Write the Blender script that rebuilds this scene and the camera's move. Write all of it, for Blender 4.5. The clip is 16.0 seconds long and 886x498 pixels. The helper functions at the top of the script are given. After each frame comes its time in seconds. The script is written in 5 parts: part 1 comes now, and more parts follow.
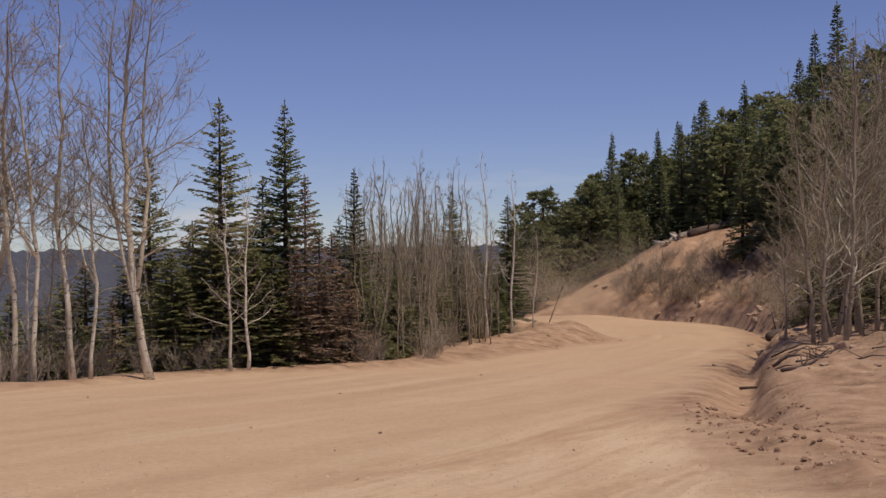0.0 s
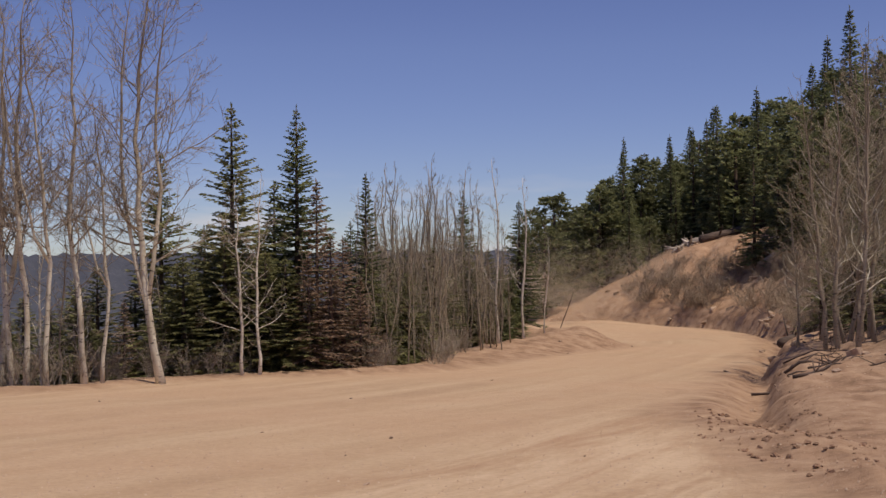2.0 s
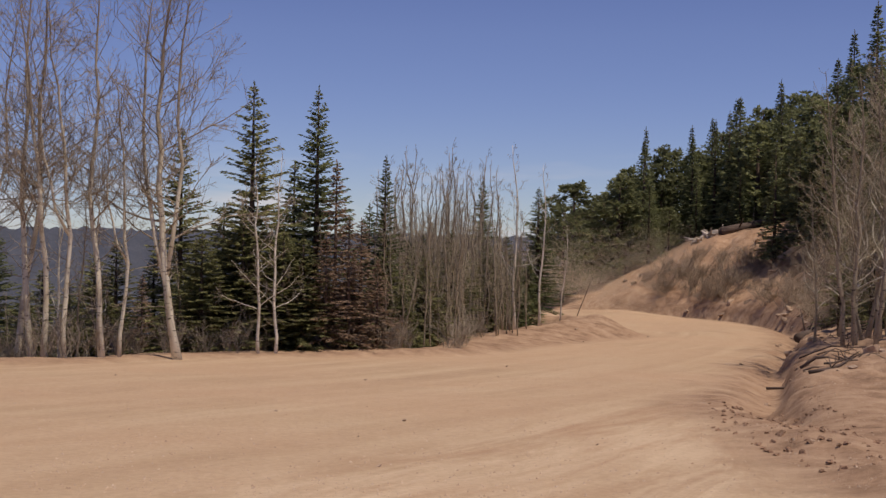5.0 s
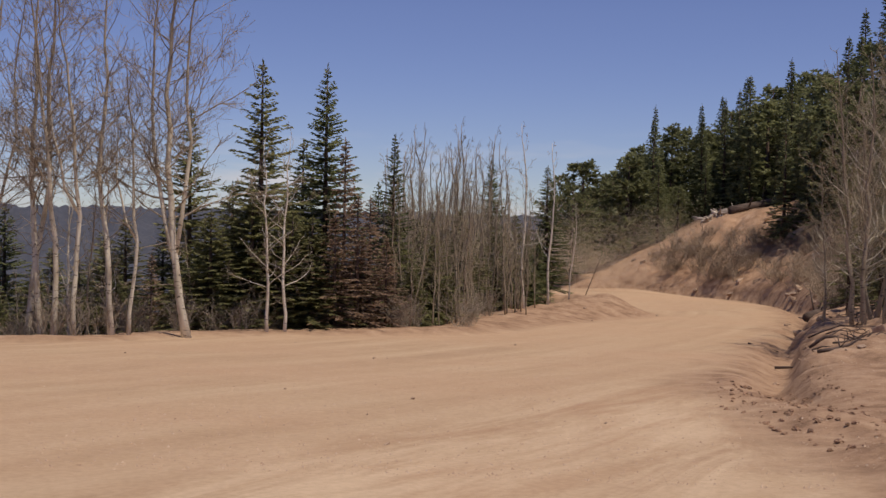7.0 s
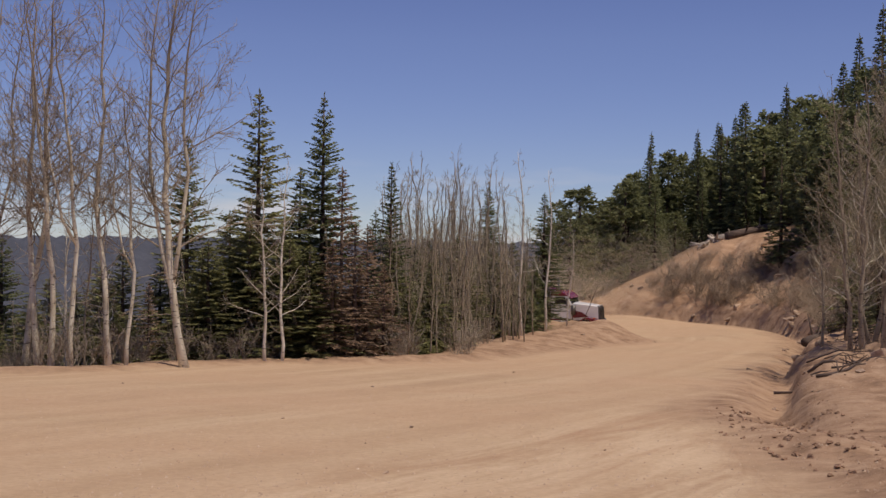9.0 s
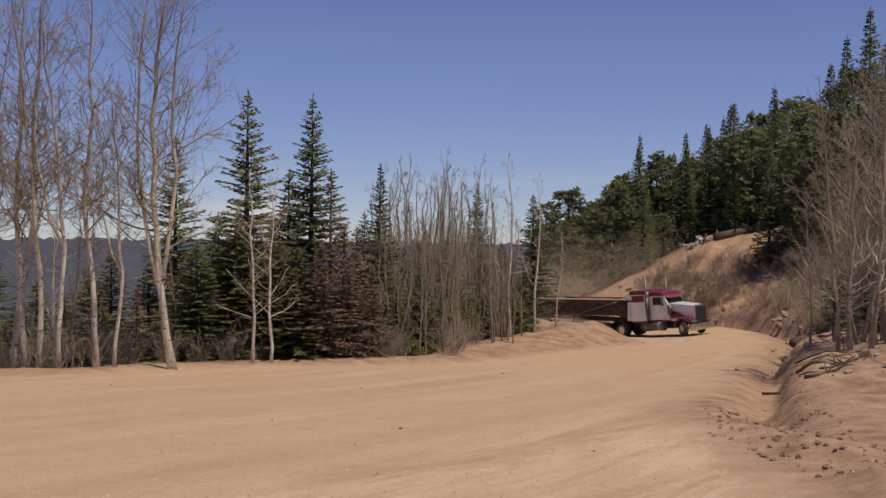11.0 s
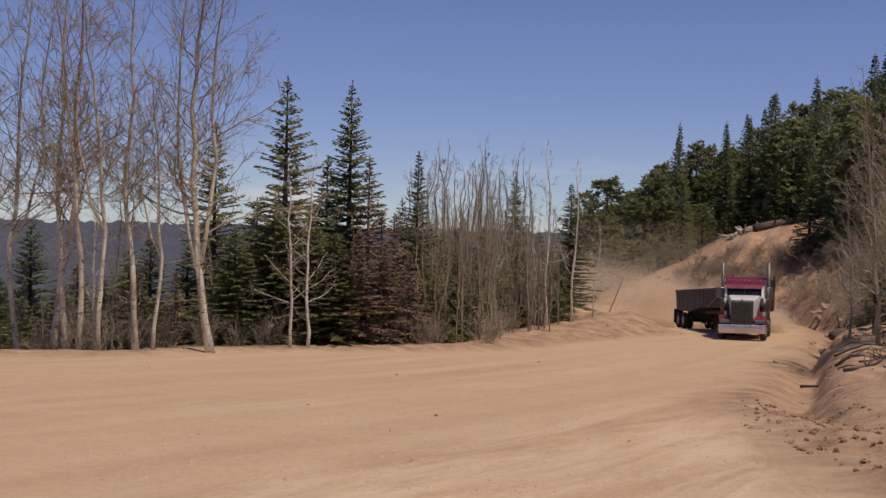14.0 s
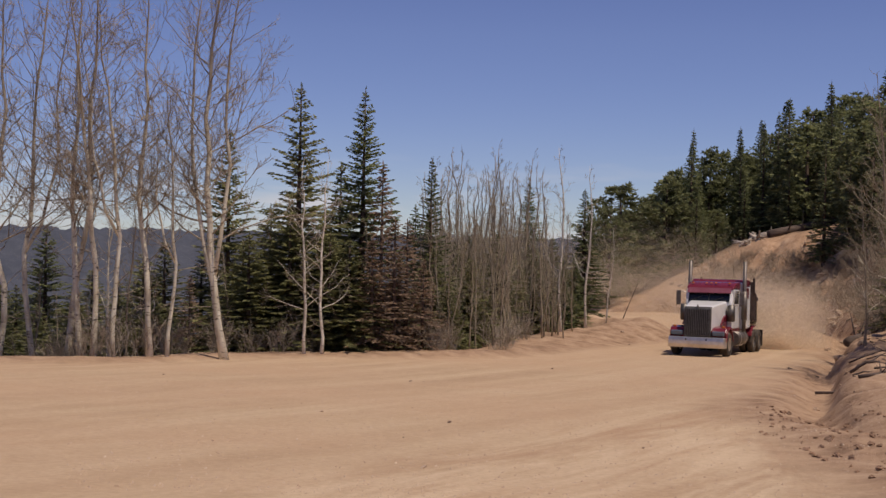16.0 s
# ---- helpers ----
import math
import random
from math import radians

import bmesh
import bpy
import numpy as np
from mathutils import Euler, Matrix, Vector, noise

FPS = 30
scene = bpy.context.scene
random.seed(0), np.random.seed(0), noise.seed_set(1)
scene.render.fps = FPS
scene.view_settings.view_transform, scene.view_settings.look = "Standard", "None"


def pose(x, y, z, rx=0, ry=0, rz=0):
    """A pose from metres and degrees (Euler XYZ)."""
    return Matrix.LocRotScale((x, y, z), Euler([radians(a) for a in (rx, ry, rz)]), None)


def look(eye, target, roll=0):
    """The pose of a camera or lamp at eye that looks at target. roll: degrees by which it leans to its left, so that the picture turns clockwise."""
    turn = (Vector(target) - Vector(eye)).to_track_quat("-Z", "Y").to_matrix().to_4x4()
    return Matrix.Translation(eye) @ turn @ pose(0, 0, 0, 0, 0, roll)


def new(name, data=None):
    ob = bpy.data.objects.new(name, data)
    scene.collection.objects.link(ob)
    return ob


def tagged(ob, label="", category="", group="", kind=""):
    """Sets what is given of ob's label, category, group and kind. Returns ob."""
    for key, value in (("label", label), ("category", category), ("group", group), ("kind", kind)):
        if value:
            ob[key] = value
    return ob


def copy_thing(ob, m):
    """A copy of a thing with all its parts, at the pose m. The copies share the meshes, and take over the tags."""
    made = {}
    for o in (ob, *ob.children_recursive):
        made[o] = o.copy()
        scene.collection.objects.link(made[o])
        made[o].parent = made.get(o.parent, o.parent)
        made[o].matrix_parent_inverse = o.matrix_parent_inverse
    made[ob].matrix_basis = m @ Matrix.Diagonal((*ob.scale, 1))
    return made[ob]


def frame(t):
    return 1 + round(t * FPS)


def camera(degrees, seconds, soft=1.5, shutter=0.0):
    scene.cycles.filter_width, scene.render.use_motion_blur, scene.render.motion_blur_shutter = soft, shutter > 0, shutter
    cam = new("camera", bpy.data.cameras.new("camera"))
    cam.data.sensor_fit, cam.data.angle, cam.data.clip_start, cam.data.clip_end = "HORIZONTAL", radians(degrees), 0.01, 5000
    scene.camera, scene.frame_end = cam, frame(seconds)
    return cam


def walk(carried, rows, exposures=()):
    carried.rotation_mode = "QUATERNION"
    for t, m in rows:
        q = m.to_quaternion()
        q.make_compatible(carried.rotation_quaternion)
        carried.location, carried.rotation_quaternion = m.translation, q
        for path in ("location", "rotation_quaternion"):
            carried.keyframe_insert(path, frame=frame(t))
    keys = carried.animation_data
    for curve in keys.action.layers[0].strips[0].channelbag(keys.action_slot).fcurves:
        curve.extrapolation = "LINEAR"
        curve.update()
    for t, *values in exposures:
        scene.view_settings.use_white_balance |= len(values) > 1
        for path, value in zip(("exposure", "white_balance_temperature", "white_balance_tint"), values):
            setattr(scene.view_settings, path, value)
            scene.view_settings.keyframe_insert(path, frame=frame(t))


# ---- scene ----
cam = camera(39.0, 16.0, soft=1.5)
EYE, TILT, LEAN = 1.75, -0.1, 0.7
# seconds, yaw, pitch, roll: a hand-held camera that stands still and turns a little
ROWS = [
    (0.0, 0.0, 0.0, 0.0), (0.5, 0.144, 0.021, 0.038), (1.0, 0.295, 0.035, -0.138), (1.5, 0.442, 0.099, -0.169),
    (2.0, 0.517, 0.234, -0.138), (2.5, 0.309, 0.35, -0.154), (3.0, -0.01, 0.444, -0.005), (3.5, -0.115, 0.226, -0.605),
    (4.0, 0.489, -0.181, -1.091), (6.5, 1.764, -1.007, -2.101), (7.0, 1.718, -1.488, -1.915), (7.5, 1.623, -0.942, -1.961),
    (8.0, 1.645, -0.663, -1.986), (8.5, 1.667, -0.447, -1.772), (9.0, 1.635, -0.22, -1.472), (11.5, 1.099, -0.143, -1.439),
    (12.0, 1.45, -0.232, -1.491), (12.5, 1.91, -0.406, -1.917), (13.0, 2.197, -0.531, -1.987), (13.5, 2.497, -0.57, -2.01),
    (14.0, 2.821, -0.765, -2.099), (14.5, 2.805, -0.808, -2.241), (15.0, 2.976, -0.748, -2.283), (15.5, 3.273, -0.669, -2.006),
    (16.0, 3.447, -0.494, -2.029),
]
walk(cam, [(t, pose(0, 0, EYE, TILT, LEAN, 0) @ pose(0, 0, 0, 0, 0, yaw) @ pose(0, 0, 0, pitch) @ pose(0, 0, 0, 0, roll) @ pose(0, 0, 0, 90))
           for t, yaw, pitch, roll in ROWS], [(0.0, 0.05, 7200, 16), (16.0, 0.05, 7200, 16)])

# ---- light ----
SUN_AZ, SUN_EL = 127.0, 68.0   # degrees clockwise from straight ahead, and above the horizon
world = bpy.data.worlds.new("sky")
scene.world = world
world.use_nodes = True
nt = world.node_tree
nt.nodes.clear()
sky = nt.nodes.new("ShaderNodeTexSky")
sky.sky_type, sky.sun_disc = "NISHITA", False
sky.sun_elevation, sky.sun_rotation = radians(SUN_EL), radians(SUN_AZ)
sky.altitude, sky.air_density, sky.dust_density, sky.ozone_density = 2900, 1.0, 0.2, 3.0
bg = nt.nodes.new("ShaderNodeBackground")
bg.inputs["Strength"].default_value = 0.088
wout = nt.nodes.new("ShaderNodeOutputWorld")
deep = nt.nodes.new("ShaderNodeHueSaturation")
deep.inputs["Saturation"].default_value, deep.inputs["Hue"].default_value = 1.12, 0.522
# thin bands of cloud low over the far ridge
where = nt.nodes.new("ShaderNodeTexCoord")
flat = nt.nodes.new("ShaderNodeMapping")
flat.inputs["Scale"].default_value = (5.0, 5.0, 34.0)
cloud = nt.nodes.new("ShaderNodeTexNoise")
cloud.inputs["Scale"].default_value, cloud.inputs["Detail"].default_value = 1.6, 7.0
puffy = nt.nodes.new("ShaderNodeMapRange")
puffy.inputs["From Min"].default_value, puffy.inputs["From Max"].default_value = 0.5, 0.72
split = nt.nodes.new("ShaderNodeSeparateXYZ")
band = nt.nodes.new("ShaderNodeValToRGB")
for stop in (0.55, 0.6):
    band.color_ramp.elements.new(stop)
for e, (p, v) in zip(band.color_ramp.elements, ((0.0, 1.0), (0.022, 0.9), (0.05, 0.25), (0.075, 0.0))):
    e.position, e.color = p, (v, v, v, 1)
amount = nt.nodes.new("ShaderNodeMath")
amount.operation = "MULTIPLY"
over = nt.nodes.new("ShaderNodeMix")
over.data_type = "RGBA"
over.inputs[7].default_value = (6.0, 6.3, 7.0, 1)
nt.links.new(where.outputs["Generated"], flat.inputs[0])
nt.links.new(where.outputs["Generated"], split.inputs[0])
nt.links.new(flat.outputs[0], cloud.inputs[0])
nt.links.new(cloud.outputs[0], puffy.inputs[0])
nt.links.new(split.outputs[2], band.inputs[0])
nt.links.new(puffy.outputs[0], amount.inputs[0])
nt.links.new(band.outputs[0], amount.inputs[1])
nt.links.new(sky.outputs[0], deep.inputs["Color"])
low = nt.nodes.new("ShaderNodeValToRGB")
low.color_ramp.elements[0].color, low.color_ramp.elements[1].color = (0.66, 0.71, 0.90, 1), (1, 1, 1, 1)
low.color_ramp.elements[1].position = 0.16
tint = nt.nodes.new("ShaderNodeMix")
tint.data_type, tint.blend_type = "RGBA", "MULTIPLY"
tint.inputs[0].default_value = 1.0
nt.links.new(split.outputs[2], low.inputs[0])
nt.links.new(deep.outputs[0], tint.inputs[6])
nt.links.new(low.outputs[0], tint.inputs[7])
nt.links.new(tint.outputs[2], over.inputs[6])
nt.links.new(amount.outputs[0], over.inputs[0])
nt.links.new(over.outputs[2], bg.inputs["Color"])
nt.links.new(bg.outputs[0], wout.inputs["Surface"])
sun = new("sun", bpy.data.lights.new("sun", "SUN"))
sun.data.energy, sun.data.angle, sun.data.color = 3.3, radians(0.55), (1.0, 0.95, 0.87)
sa, se = radians(SUN_AZ), radians(SUN_EL)
sun.matrix_world = look((40 * math.sin(sa) * math.cos(se), 40 * math.cos(sa) * math.cos(se), 40 * math.sin(se)), (0, 0, 0))


# ---- materials ----
class Nodes:
    """A small helper that wires one material's nodes."""

    def __init__(self, name, rough=0.8, metal=0.0, spec=0.3):
        self.mat = bpy.data.materials.new(name)
        self.mat.use_nodes = True
        self.t = self.mat.node_tree
        self.b = self.t.nodes["Principled BSDF"]
        self.b.inputs["Roughness"].default_value = rough
        self.b.inputs["Metallic"].default_value = metal
        self.b.inputs["Specular IOR Level"].default_value = spec

    def add(self, kind, **values):
        n = self.t.nodes.new(kind)
        for k, v in values.items():
            n.inputs[k].default_value = v
        return n

    def link(self, a, b):
        self.t.links.new(a, b)

    def coords(self, out="Object", scale=(1, 1, 1)):
        tc = self.add("ShaderNodeTexCoord")
        mp = self.add("ShaderNodeMapping")
        mp.inputs["Scale"].default_value = scale
        self.link(tc.outputs[out], mp.inputs["Vector"])
        return mp.outputs[0]

    def noise(self, vec, scale, detail=6, rough=0.6, distort=0.0):
        n = self.add("ShaderNodeTexNoise", Scale=scale, Detail=detail, Roughness=rough, Distortion=distort)
        self.link(vec, n.inputs["Vector"])
        return n.outputs[0]

    def ramp(self, fac, stops):
        r = self.add("ShaderNodeValToRGB")
        while len(r.color_ramp.elements) < len(stops):
            r.color_ramp.elements.new(0.5)
        for e, (p, c) in zip(r.color_ramp.elements, stops):
            e.position = p
            e.color = (*c, 1) if len(c) == 3 else c
        self.link(fac, r.inputs[0])
        return r.outputs[0]

    def mix(self, fac, a, b, mode="MIX"):
        m = self.t.nodes.new("ShaderNodeMix")
        m.data_type, m.blend_type = "RGBA", mode
        for sock, v in ((m.inputs[0], fac), (m.inputs[6], a), (m.inputs[7], b)):
            if isinstance(v, (int, float)):
                sock.default_value = v
            elif isinstance(v, tuple):
                sock.default_value = (*v, 1)
            else:
                self.link(v, sock)
        return m.outputs[2]

    def bump(self, height, strength=0.5, distance=0.05):
        bp = self.add("ShaderNodeBump", Strength=strength, Distance=distance)
        self.link(height, bp.inputs["Height"])
        self.link(bp.outputs[0], self.b.inputs["Normal"])

    def colour(self, c):
        if isinstance(c, tuple):
            self.b.inputs["Base Color"].default_value = (*c, 1)
        else:
            self.link(c, self.b.inputs["Base Color"])
        return self.mat


def plain(name, a, b, scale, rough=0.8, metal=0.0, spec=0.3, bump=0.0, stretch=(1, 1, 1), per_object=0.0):
    n = Nodes(name, rough, metal, spec)
    f = n.noise(n.coords(scale=stretch), scale)
    c = n.ramp(f, [(0.3, a), (0.7, b)])
    if per_object:
        info = n.add("ShaderNodeObjectInfo")
        hs = n.add("ShaderNodeHueSaturation")
        mr = n.add("ShaderNodeMapRange")
        mr.inputs["To Min"].default_value, mr.inputs["To Max"].default_value = 1 - per_object, 1 + per_object
        n.link(info.outputs["Random"], mr.inputs["Value"])
        n.link(mr.outputs[0], hs.inputs["Value"])
        n.link(c, hs.inputs["Color"])
        c = hs.outputs[0]
    if bump:
        n.bump(f, bump, 0.03)
    return n.colour(c)


def foliage(name, dark, light, per_object=0.25):
    n = Nodes(name, 0.65, 0.0, 0.25)
    geo = n.add("ShaderNodeNewGeometry")
    c = n.ramp(geo.outputs["Random Per Island"], [(0.1, dark), (0.95, light)])
    info = n.add("ShaderNodeObjectInfo")
    hs = n.add("ShaderNodeHueSaturation")
    mr = n.add("ShaderNodeMapRange")
    mr.inputs["To Min"].default_value, mr.inputs["To Max"].default_value = 1 - per_object, 1 + per_object
    n.link(info.outputs["Random"], mr.inputs["Value"])
    n.link(mr.outputs[0], hs.inputs["Value"])
    n.link(c, hs.inputs["Color"])
    thin = n.add("ShaderNodeBsdfTranslucent")
    both = n.add("ShaderNodeMixShader", Fac=0.45)
    n.link(hs.outputs[0], thin.inputs["Color"])
    n.link(n.b.outputs[0], both.inputs[1])
    n.link(thin.outputs[0], both.inputs[2])
    n.link(both.outputs[0], n.t.nodes["Material Output"].inputs["Surface"])
    return n.colour(hs.outputs[0])


def ground_material():
    """Packed dirt road with wheel streaks, orange cut slope and dry forest floor, told apart by three masks on the sheet."""
    n = Nodes("dirt_ground", 0.95, 0.0, 0.1)
    att = n.t.nodes.new("ShaderNodeAttribute")
    att.attribute_name = "zone"
    sep = n.add("ShaderNodeSeparateColor")
    n.link(att.outputs["Color"], sep.inputs[0])
    road, cut, wood = sep.outputs[0], sep.outputs[1], sep.outputs[2]
    obj = n.coords()
    uv = n.t.nodes.new("ShaderNodeAttribute")
    uv.attribute_name = "track"
    mp = n.add("ShaderNodeMapping")
    mp.inputs["Scale"].default_value = (0.03, 0.8, 1.0)
    n.link(uv.outputs["Vector"], mp.inputs["Vector"])
    streak = n.noise(mp.outputs[0], 1.0, 7, 0.62, 0.6)
    big = n.noise(obj, 0.16, 5, 0.6)
    mid = n.noise(obj, 1.3, 8, 0.65)
    fine = n.noise(obj, 11.0, 8, 0.7)
    grit = n.noise(obj, 60.0, 3, 0.7)
    c_road = n.ramp(streak, [(0.28, (0.415, 0.28, 0.175)), (0.5, (0.505, 0.358, 0.225)), (0.72, (0.60, 0.445, 0.295))])
    c_road = n.mix(n.ramp(big, [(0.35, (0, 0, 0)), (0.65, (1, 1, 1))]), c_road, (0.52, 0.352, 0.222))
    c_road = n.mix(n.ramp(mid, [(0.45, (0, 0, 0)), (0.75, (0.5, 0.5, 0.5))]), c_road, (0.59, 0.43, 0.285))
    uv2 = n.t.nodes.new("ShaderNodeAttribute")
    uv2.attribute_name = "rut"
    mp2 = n.add("ShaderNodeMapping")
    mp2.inputs["Scale"].default_value = (0.13, 0.8, 1.0)
    n.link(uv2.outputs["Vector"], mp2.inputs["Vector"])
    rut = n.noise(mp2.outputs[0], 1.0, 9, 0.68, 1.0)
    sep2 = n.add("ShaderNodeSeparateXYZ")
    n.link(uv2.outputs["Vector"], sep2.inputs[0])
    ruts = n.mix(1.0, n.ramp(rut, [(0.46, (0, 0, 0)), (0.62, (1, 1, 1))]), sep2.outputs[2], "MULTIPLY")
    ruts_dark = n.mix(1.0, n.ramp(rut, [(0.33, (0.8, 0.8, 0.8)), (0.45, (0, 0, 0))]), sep2.outputs[2], "MULTIPLY")
    c_road = n.mix(ruts, c_road, (0.64, 0.48, 0.32))
    c_road = n.mix(ruts_dark, c_road, (0.40, 0.235, 0.14))
    c_loose = n.ramp(mid, [(0.3, (0.21, 0.128, 0.08)), (0.5, (0.38, 0.245, 0.155)), (0.72, (0.52, 0.365, 0.24))])
    c_cut = n.ramp(mid, [(0.3, (0.27, 0.162, 0.098)), (0.55, (0.49, 0.31, 0.19)), (0.75, (0.60, 0.425, 0.28))])
    c_wood = n.ramp(fine, [(0.3, (0.09, 0.062, 0.042)), (0.5, (0.21, 0.145, 0.10)), (0.75, (0.38, 0.27, 0.19))])
    c = n.mix(road, c_loose, c_road)
    c = n.mix(cut, c, c_cut)
    c = n.mix(wood, c, c_wood)
    # aerial haze put into the colour: the ground turns blue-grey far off
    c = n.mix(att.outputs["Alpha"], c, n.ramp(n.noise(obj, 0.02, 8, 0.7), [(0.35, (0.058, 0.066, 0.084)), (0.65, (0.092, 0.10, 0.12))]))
    c = n.mix(n.ramp(fine, [(0.35, (0.35, 0.35, 0.35)), (0.6, (0, 0, 0))]), c, n.mix(1.0, c, (0.62, 0.58, 0.55), "MULTIPLY"))
    c = n.mix(n.ramp(grit, [(0.62, (0, 0, 0)), (0.72, (0.35, 0.35, 0.35))]), c, (0.66, 0.5, 0.38))
    h = n.mix(0.5, n.mix(0.4, fine, mid), grit)
    n.bump(h, 0.6, 0.07)
    return n.colour(c)


def bark_material(name, pale, grey, dark, high=None):
    n = Nodes(name, 0.85, 0.0, 0.2)
    v = n.coords(scale=(1, 1, 0.35))
    a = n.noise(v, 2.2, 6, 0.65)
    marks = n.noise(n.coords(scale=(1, 1, 3.0)), 5.0, 4, 0.6)
    c = n.ramp(a, [(0.32, grey), (0.62, pale)])
    c = n.mix(n.ramp(marks, [(0.58, (0, 0, 0)), (0.66, (0.9, 0.9, 0.9))]), c, dark)
    if high:
        tc = n.add("ShaderNodeTexCoord")
        sep = n.add("ShaderNodeSeparateXYZ")
        mr = n.add("ShaderNodeMapRange")
        mr.inputs["From Min"].default_value, mr.inputs["From Max"].default_value = high
        n.link(tc.outputs["Object"], sep.inputs[0])
        n.link(sep.outputs[2], mr.inputs["Value"])
        c = n.mix(mr.outputs[0], c, n.ramp(a, [(0.3, (0.17, 0.13, 0.092)), (0.7, (0.36, 0.29, 0.21))]))
    n.bump(marks, 0.4, 0.02)
    return n.colour(c)


M_GROUND = ground_material()
M_ASPEN = bark_material("aspen_bark", (0.74, 0.69, 0.55), (0.36, 0.30, 0.21), (0.05, 0.04, 0.03), (4.0, 9.5))
M_ASPEN_DARK = bark_material("grey_aspen_bark", (0.42, 0.35, 0.25), (0.21, 0.165, 0.115), (0.04, 0.03, 0.025), (3.0, 7.0))
M_ASPEN_PALE = bark_material("white_aspen_bark", (0.72, 0.66, 0.55), (0.48, 0.42, 0.33), (0.07, 0.05, 0.04))
M_TWIG = plain("aspen_twig", (0.20, 0.16, 0.12), (0.42, 0.35, 0.265), 1.5, per_object=0.2)
M_THICKET = plain("thicket_twig", (0.22, 0.185, 0.12), (0.44, 0.375, 0.255), 1.5, per_object=0.3)
M_BRUSH = plain("brush_twig", (0.22, 0.165, 0.12), (0.42, 0.325, 0.235), 2.0, per_object=0.15)
M_BARK = plain("conifer_bark", (0.05, 0.035, 0.027), (0.15, 0.105, 0.08), 6, 0.95, bump=0.5, stretch=(1, 1, 0.3))
M_SPRUCE = foliage("spruce_needles", (0.095, 0.112, 0.05), (0.24, 0.255, 0.11))
# needles on the hill are lightened, the haze before them put into their colour
M_HILL = foliage("haze_lifted_spruce_needles", (0.13, 0.15, 0.072), (0.26, 0.275, 0.13))
M_HILL_PINE = foliage("haze_lifted_pine_needles", (0.15, 0.165, 0.08), (0.27, 0.28, 0.13))
M_OLIVE = foliage("thin_spruce_needles", (0.115, 0.12, 0.052), (0.285, 0.275, 0.12))
M_DEAD = foliage("dead_needles", (0.18, 0.125, 0.085), (0.40, 0.28, 0.19))
M_ROCK = plain("rock", (0.25, 0.165, 0.11), (0.50, 0.37, 0.265), 3.0, 0.9, bump=0.6, per_object=0.25)
M_CLOD = plain("dirt_clod", (0.20, 0.118, 0.075), (0.40, 0.25, 0.16), 6.0, 0.95, bump=0.6, per_object=0.2)
M_LOG = plain("weathered_log", (0.28, 0.22, 0.17), (0.58, 0.51, 0.43), 4.0, 0.9, bump=0.4, stretch=(0.2, 1, 1), per_object=0.2)
M_CHAR = plain("dark_log", (0.045, 0.032, 0.026), (0.14, 0.10, 0.08), 4.0, 0.9, bump=0.4, stretch=(0.2, 1, 1))


# ---- mesh helpers ----
class Soup:
    """Vertices and faces, gathered for one mesh."""

    def __init__(self):
        self.v, self.f = [], []

    def tube(self, pts, radii, n=6, cap=True):
        base = len(self.v)
        k = len(pts)
        for i in range(k):
            d = (pts[min(i + 1, k - 1)] - pts[max(i - 1, 0)])
            d = d / (np.linalg.norm(d) + 1e-9)
            a = np.cross(d, (0.0, 0.0, 1.0) if abs(d[2]) < 0.9 else (1.0, 0.0, 0.0))
            a /= np.linalg.norm(a) + 1e-9
            b = np.cross(d, a)
            for j in range(n):
                w = 2 * math.pi * j / n
                self.v.append(tuple(pts[i] + radii[i] * (math.cos(w) * a + math.sin(w) * b)))
        for i in range(k - 1):
            for j in range(n):
                p, q = base + i * n + j, base + i * n + (j + 1) % n
                self.f.append((p, q, q + n, p + n))
        if cap:
            self.f.append(tuple(base + (k - 1) * n + j for j in range(n)))
            self.f.append(tuple(base + j for j in reversed(range(n))))

    def spike(self, p, d, length, width):
        """One flat needle tuft: a narrow kite."""
        d = d / (np.linalg.norm(d) + 1e-9)
        a = np.cross(d, np.random.normal(size=3))
        a = a / (np.linalg.norm(a) + 1e-9) * width
        base = len(self.v)
        m = p + d * length * 0.4
        self.v += [tuple(p), tuple(m + a), tuple(p + d * length), tuple(m - a)]
        self.f.append((base, base + 1, base + 2, base + 3))

    def mesh(self, name, smooth=True):
        me = bpy.data.meshes.new(name)
        me.from_pydata(self.v, [], self.f)
        if smooth:
            me.polygons.foreach_set("use_smooth", [True] * len(me.polygons))
        me.update()
        return me


def child(name, me, material, parent, label=""):
    ob = new(name, me)
    if material and not me.materials:
        me.materials.append(material)
    ob.parent = parent
    return tagged(ob, label)


def part(name, bm, material, parent, label=""):
    """Links a bmesh as one mesh object under a thing or a part."""
    me = bpy.data.meshes.new(name)
    bm.to_mesh(me)
    bm.free()
    return child(name, me, material, parent, label)


def smooth01(a, b, x):
    t = np.clip((x - a) / (b - a), 0, 1)
    return t * t * (3 - 2 * t)


# ---- ground ----
def road_height(y):
    """Height of the road's crown: a steady downgrade that eases into the bend."""
    ys = np.linspace(-200, 400, 2401)
    sl = np.interp(ys, [-200, -20, 0, 50, 75, 100, 125, 160, 400], [0, 0.03, 0.06, 0.0525, 0.029, 0.02, 0.03, 0.09, 0.12])
    z = -np.concatenate([[0], np.cumsum((sl[1:] + sl[:-1]) / 2 * np.diff(ys))])
    z -= np.interp(0, ys, z)
    return np.interp(y, ys, z)


